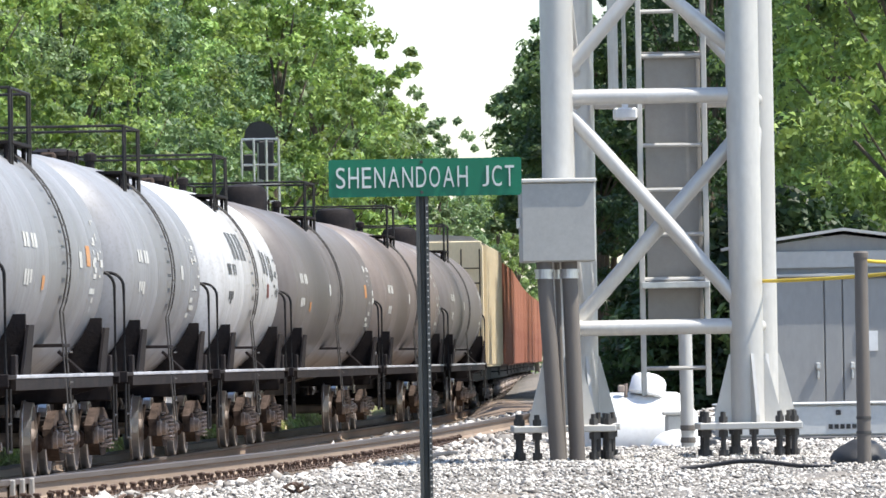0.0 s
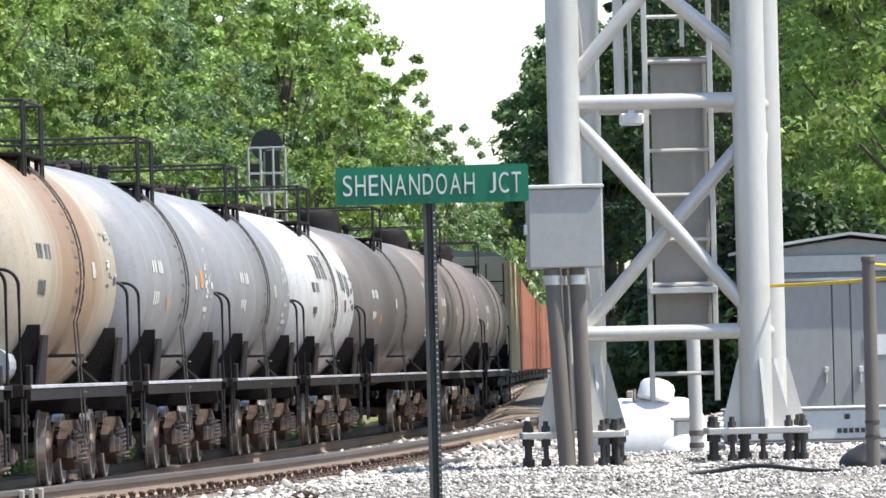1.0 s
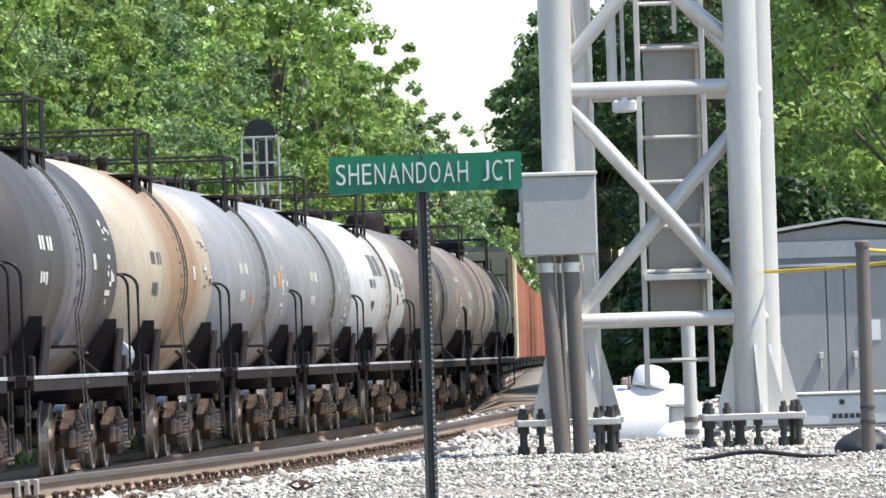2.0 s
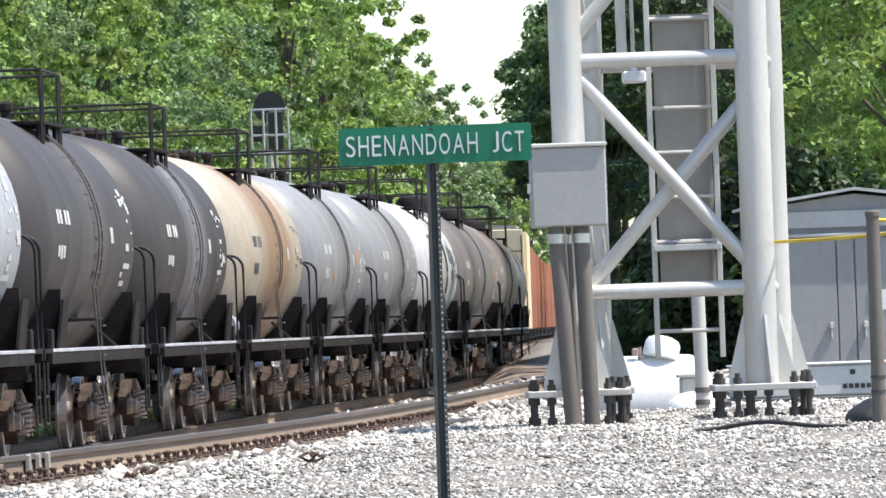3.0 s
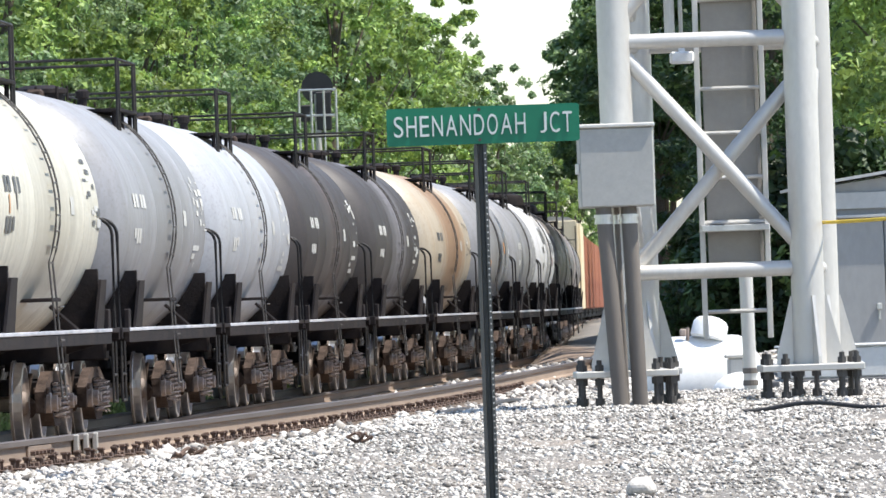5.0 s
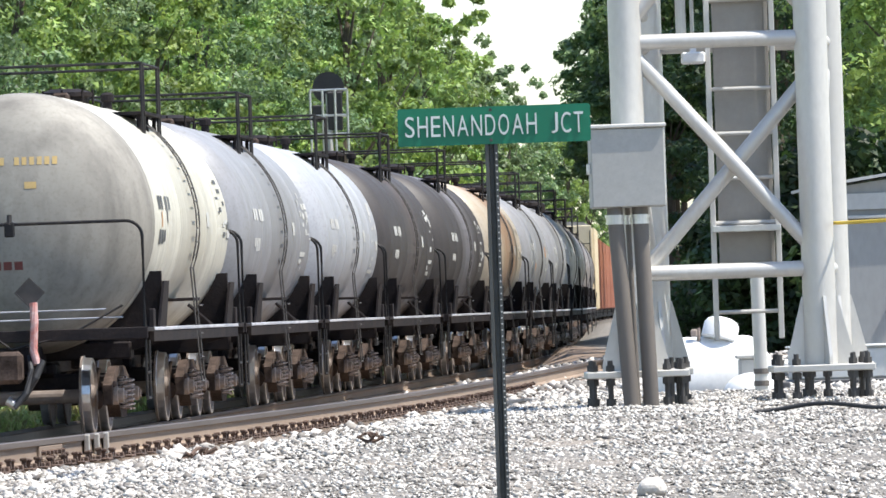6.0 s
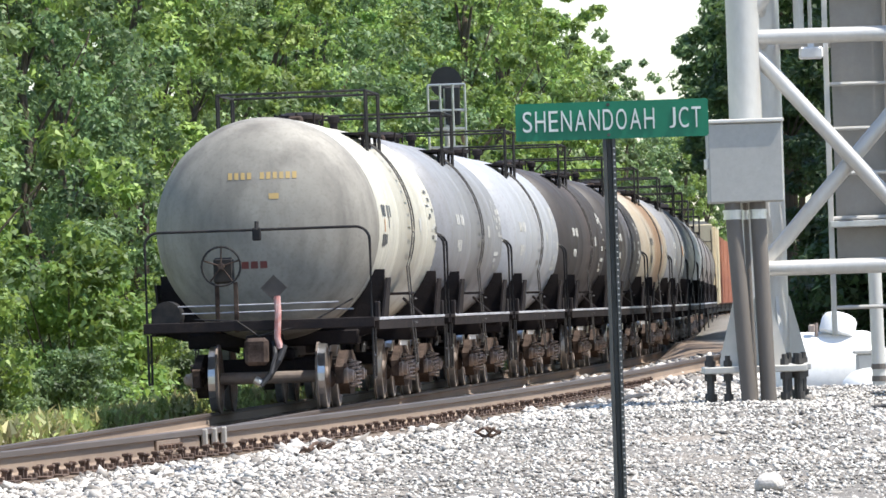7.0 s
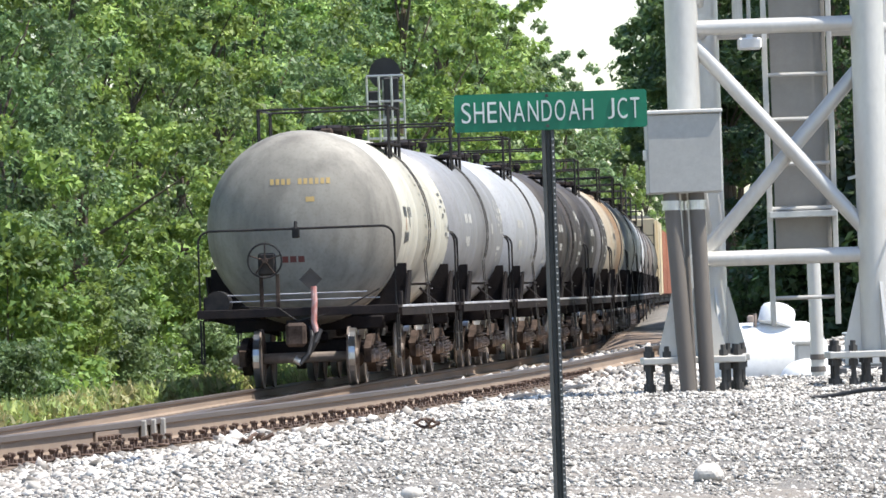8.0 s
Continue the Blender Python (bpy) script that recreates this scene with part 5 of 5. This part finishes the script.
def decals(root, seed, ink, extra=None, long=13.4):
    """Reporting marks, data panels and placards on the near flank, as bars and blocks."""
    rng = random.Random(seed)

    def bar(name, y0, y1, a0, a1, mat):
        bm = B()
        label_patch(bm, y0, y1, a0, a1)
        part(name, bm, mat, root)

    for i in range(4):
        y = 2.2 + i * 0.34 + (0.2 if i > 1 else 0)
        bar("reporting_mark", y, y + 0.25, 5, 11, ink)
    for i in range(3):
        bar("data_line", 2.2 + i * 0.3, 2.42 + i * 0.3, -8 - rng.uniform(0, 3), -4, ink)
    for i in range(15):
        a, y = rng.uniform(-8, 22), long - 3.1 + rng.uniform(0, 1.2)
        bar("stencil_bar", y, y + rng.uniform(0.10, 0.42), a, a + rng.choice((0.8, 1.2, 2.2, 3.4)), ink if i % 4 else LABEL_WHITE)
    bar("placard", 8.6, 8.95, -1, 6, LABEL_WHITE)
    if ink is LABEL_WHITE:
        for i in range(3):
            bar("stencil_bar", long - 3.4 + rng.uniform(0, 0.6), long - 3.1 + rng.uniform(0, 0.9), -12 - i * 4, -9.5 - i * 4, ink)
    if extra == "orange":
        bar("decal", long - 3.9, long - 3.4, 0, 9, LABEL_ORANGE)
        bar("decal", 4.2, 4.5, -12, -6, LABEL_ORANGE)
    if extra == "dark":
        for i in range(4):
            bar("emblem_bar", 3.7 + i * 0.62, 4.1 + i * 0.62, 14, 30, LABEL_DARK)
        for i in range(4):
            bar("emblem_bar", long - 4.4 + i * 0.5, long - 4.1 + i * 0.5, 8 - i, 22 - i, LABEL_DARK)
        bar("decal", 9.4, 9.8, -6, 2, LABEL_RED)
    if extra == "end":
        bar("decal", 2.5, 2.6, -3, 4, LABEL_ORANGE)
        bar("decal", 3.2, 3.3, -1, 6, LABEL_DARK)


PAINTS = {
    "bone": tank_paint("weathered_bone_white_paint", (0.60, 0.58, 0.50), (0.40, 0.385, 0.33), (0.40, 0.38, 0.32), 1.0),
    # Grime and the end face's shade are both put into this darker grey.
    "end": tank_paint("grimy_shaded_tank_end", (0.30, 0.285, 0.25), (0.145, 0.135, 0.12), rough=0.62),
    "grey": tank_paint("weathered_mid_grey_paint", (0.27, 0.275, 0.295), (0.19, 0.19, 0.195), (0.20, 0.20, 0.205), 1.0),
    "pale": tank_paint("weathered_pale_grey_paint", (0.37, 0.385, 0.42), (0.29, 0.30, 0.32), (0.38, 0.39, 0.41), 0.6),
    "black": tank_paint("sooty_black_paint", (0.050, 0.044, 0.045), (0.033, 0.029, 0.029), (0.085, 0.07, 0.068), 0.3, 0.58),
    "blackband": tank_paint("black_paint_with_pale_spill", (0.050, 0.045, 0.046), (0.035, 0.031, 0.031), (0.16, 0.155, 0.17), 0.5, 0.58),
    "tan": tank_paint("rust_stained_tan_paint", (0.40, 0.36, 0.295), (0.33, 0.265, 0.19), (0.27, 0.175, 0.11), 2.0, 0.5),
    "white": tank_paint("dull_white_paint", (0.55, 0.555, 0.57), (0.37, 0.37, 0.37), (0.38, 0.37, 0.36), 0.5),
    "dark": tank_paint("dark_grey_brown_paint", (0.17, 0.155, 0.15), (0.12, 0.105, 0.10), (0.10, 0.09, 0.085), 1.2),
    "brown": tank_paint("brownish_grey_paint", (0.22, 0.185, 0.17), (0.15, 0.125, 0.115), (0.12, 0.10, 0.09), 1.2),
}
ORDER = [("bone", LABEL_DARK, "end", "bone-white tank car with grimy end greyed for its shade, last of the train"),
         ("grey", LABEL_WHITE, None, "plain mid-grey railway tank car"),
         ("pale", LABEL_WHITE, None, "pale grey railway tank car with dirty streaks"),
         ("black", LABEL_WHITE, None, "sooty black railway tank car with white stencils"),
         ("blackband", LABEL_WHITE, None, "black railway tank car with a pale spill stain"),
         ("tan", LABEL_DARK, None, "rust-stained tan railway tank car"),
         ("grey", LABEL_WHITE, "orange", "grey railway tank car with faded orange decals"),
         ("grey", LABEL_WHITE, None, "plain mid-grey railway tank car"),
         ("white", LABEL_DARK, "dark", "dull white tank car with dark emblem bars"),
         ("dark", LABEL_WHITE, "orange", "dark grey railway tank car"),
         ("brown", LABEL_WHITE, None, "brownish grey railway tank car"),
         ("dark", LABEL_WHITE, None, "dark grey railway tank car")]


def build_train():
    short, extended = make_tank_car(), make_tank_car(21.4)
    cars = []
    for i, (paint, ink, extra, label) in enumerate(ORDER):
        src = extended if i in (9, 10, 11) else short
        cars.append((copy_thing(src, Matrix()) if (i not in (8, 11)) else src, paint, ink, extra, label))
    for i, (car, paint, ink, extra, label) in enumerate(cars):
        car["label"] = label
        for o in car.children:
            if o.name.split(".")[0] == "tank":
                o.material_slots[0].link = "OBJECT"
                o.material_slots[0].material = PAINTS[paint]
        decals(car, i, ink, extra, 21.4 if i in (9, 10, 11) else 13.4)
        if i == 0:
            last_car_gear(car)
            for o in car.children:
                if o.name.split(".")[0] == "tank":
                    o.data = o.data.copy()
                    o.data.materials.append(PAINTS["end"])
                    o.material_slots[0].link = "OBJECT"
                    o.material_slots[0].material = PAINTS[paint]
                    for f in o.data.polygons:
                        f.material_index = 1 if f.center.y < 1.60 else 0
        if paint == "tan" or i == 10:
            bm = rod(B(), (1.12, 1.2, DECK + 0.22), (1.12, 1.9, DECK + 0.22), 0.21, 18)
            cyl = part("brake_cylinder", bm, PAINTS["pale"], car, "pale round brake cylinder on the end platform")
            part("slack_adjuster", rod(B(), (1.15, 0.55, DECK + 0.16), (1.15, 1.0, DECK + 0.16), 0.12, 14), PAINTS["pale"], cyl)
    out = [c[0] for c in cars]
    out.append(box_body("hopper_car", "grey covered hopper car with a cream end", CLAD_GREY, CLAD_CREAM, 4.55, 17.0))
    for i in range(10):
        out.append(box_body("boxcar", "faded red boxcar with ribbed sides", RIB_SHADE_RED, CLAD_RED, 4.3, 14.6))
    return out


def box_body(name, label, side, end, top, long):
    root = thing(name, label, "railway car", group="cars of the train")
    root["trucks"] = trucks = (2.1, long - 2.1)
    part("body", box(B(), (-1.45, 0.35, 1.15), (1.45, long - 0.35, top - 0.25), 0.03), side, root)
    bm = box(B(), (-1.47, 0.25, 1.15), (1.47, 0.345, top - 0.2), 0.02)
    if name == "hopper_car":
        box(bm, (1.452, 0.25, 1.15), (1.50, long - 0.3, top - 0.3), 0.015)
    part("end_panel", bm, end, root)
    rib = bpy.data.meshes.new("side_rib")
    bm = box(B(), (1.452, -0.06, 1.2), (1.60, 0.06, top - 0.3), 0.01)
    bm.to_mesh(rib)
    bm.free()
    rib.materials.append(end)
    for i in range(int(long / 0.9) - 1):
        r = new("side_rib", rib)
        r.parent, r.matrix_basis = root, pose(0, 0.8 + i * 0.9, 0)
    m = long / 2
    part("roof", plate(B(), [(-1.48, m, top - 0.245), (1.48, m, top - 0.245), (1.2, m, top - 0.08), (0, m, top), (-1.2, m, top - 0.08)], (0, 1, 0), long - 0.6), side, root)
    part("underframe", box(B(), (-1.2, 0.0, 0.78), (1.2, long, 1.14), 0.02), FRAME_BLACK, root)
    for x in (0.95, 1.42):
        part("ladder_stile", rod(B(), (x, 0.18, 0.9), (x, 0.18, top - 0.4), 0.02, 6), RAIL_BLACK, root)
    for k in range(8):
        part("rung", rod(B(), (0.95, 0.18, 1.0 + k * 0.38), (1.42, 0.18, 1.0 + k * 0.38), 0.016, 6), RAIL_BLACK, root)
    for y in trucks:
        make_truck(root, y)
    return root


TRAIN = build_train()


# ---- what moves: the train rolls away along the line ----
def car_pose(s, trucks):
    """A car whose end stands s metres along: both trucks on the track."""
    xa, ya, _ = track(s + trucks[0])
    xb, yb, _ = track(s + trucks[1])
    th = math.atan2(xb - xa, yb - ya)
    return pose(xa - trucks[0] * math.sin(th), ya - trucks[0] * math.cos(th), 0, 0, 0, -math.degrees(th))


def travelled(t):
    return SPEED * (t - 7.5)


def motions():
    for i, car in enumerate(TRAIN):
        walk(car, [(t, car_pose(ENDS[i] + travelled(t), tuple(car["trucks"]))) for t in [0.5 * k for k in range(17)]])
    for car in TRAIN:
        for w in [o for o in car.children_recursive if o.name.startswith("wheelset")]:
            hub = w.matrix_basis.translation.copy()
            walk(w, [(k / 30, Matrix.Translation(hub) @ pose(0, 0, 0, -math.degrees(travelled(k / 30) / 0.457))) for k in range(241)])


motions()
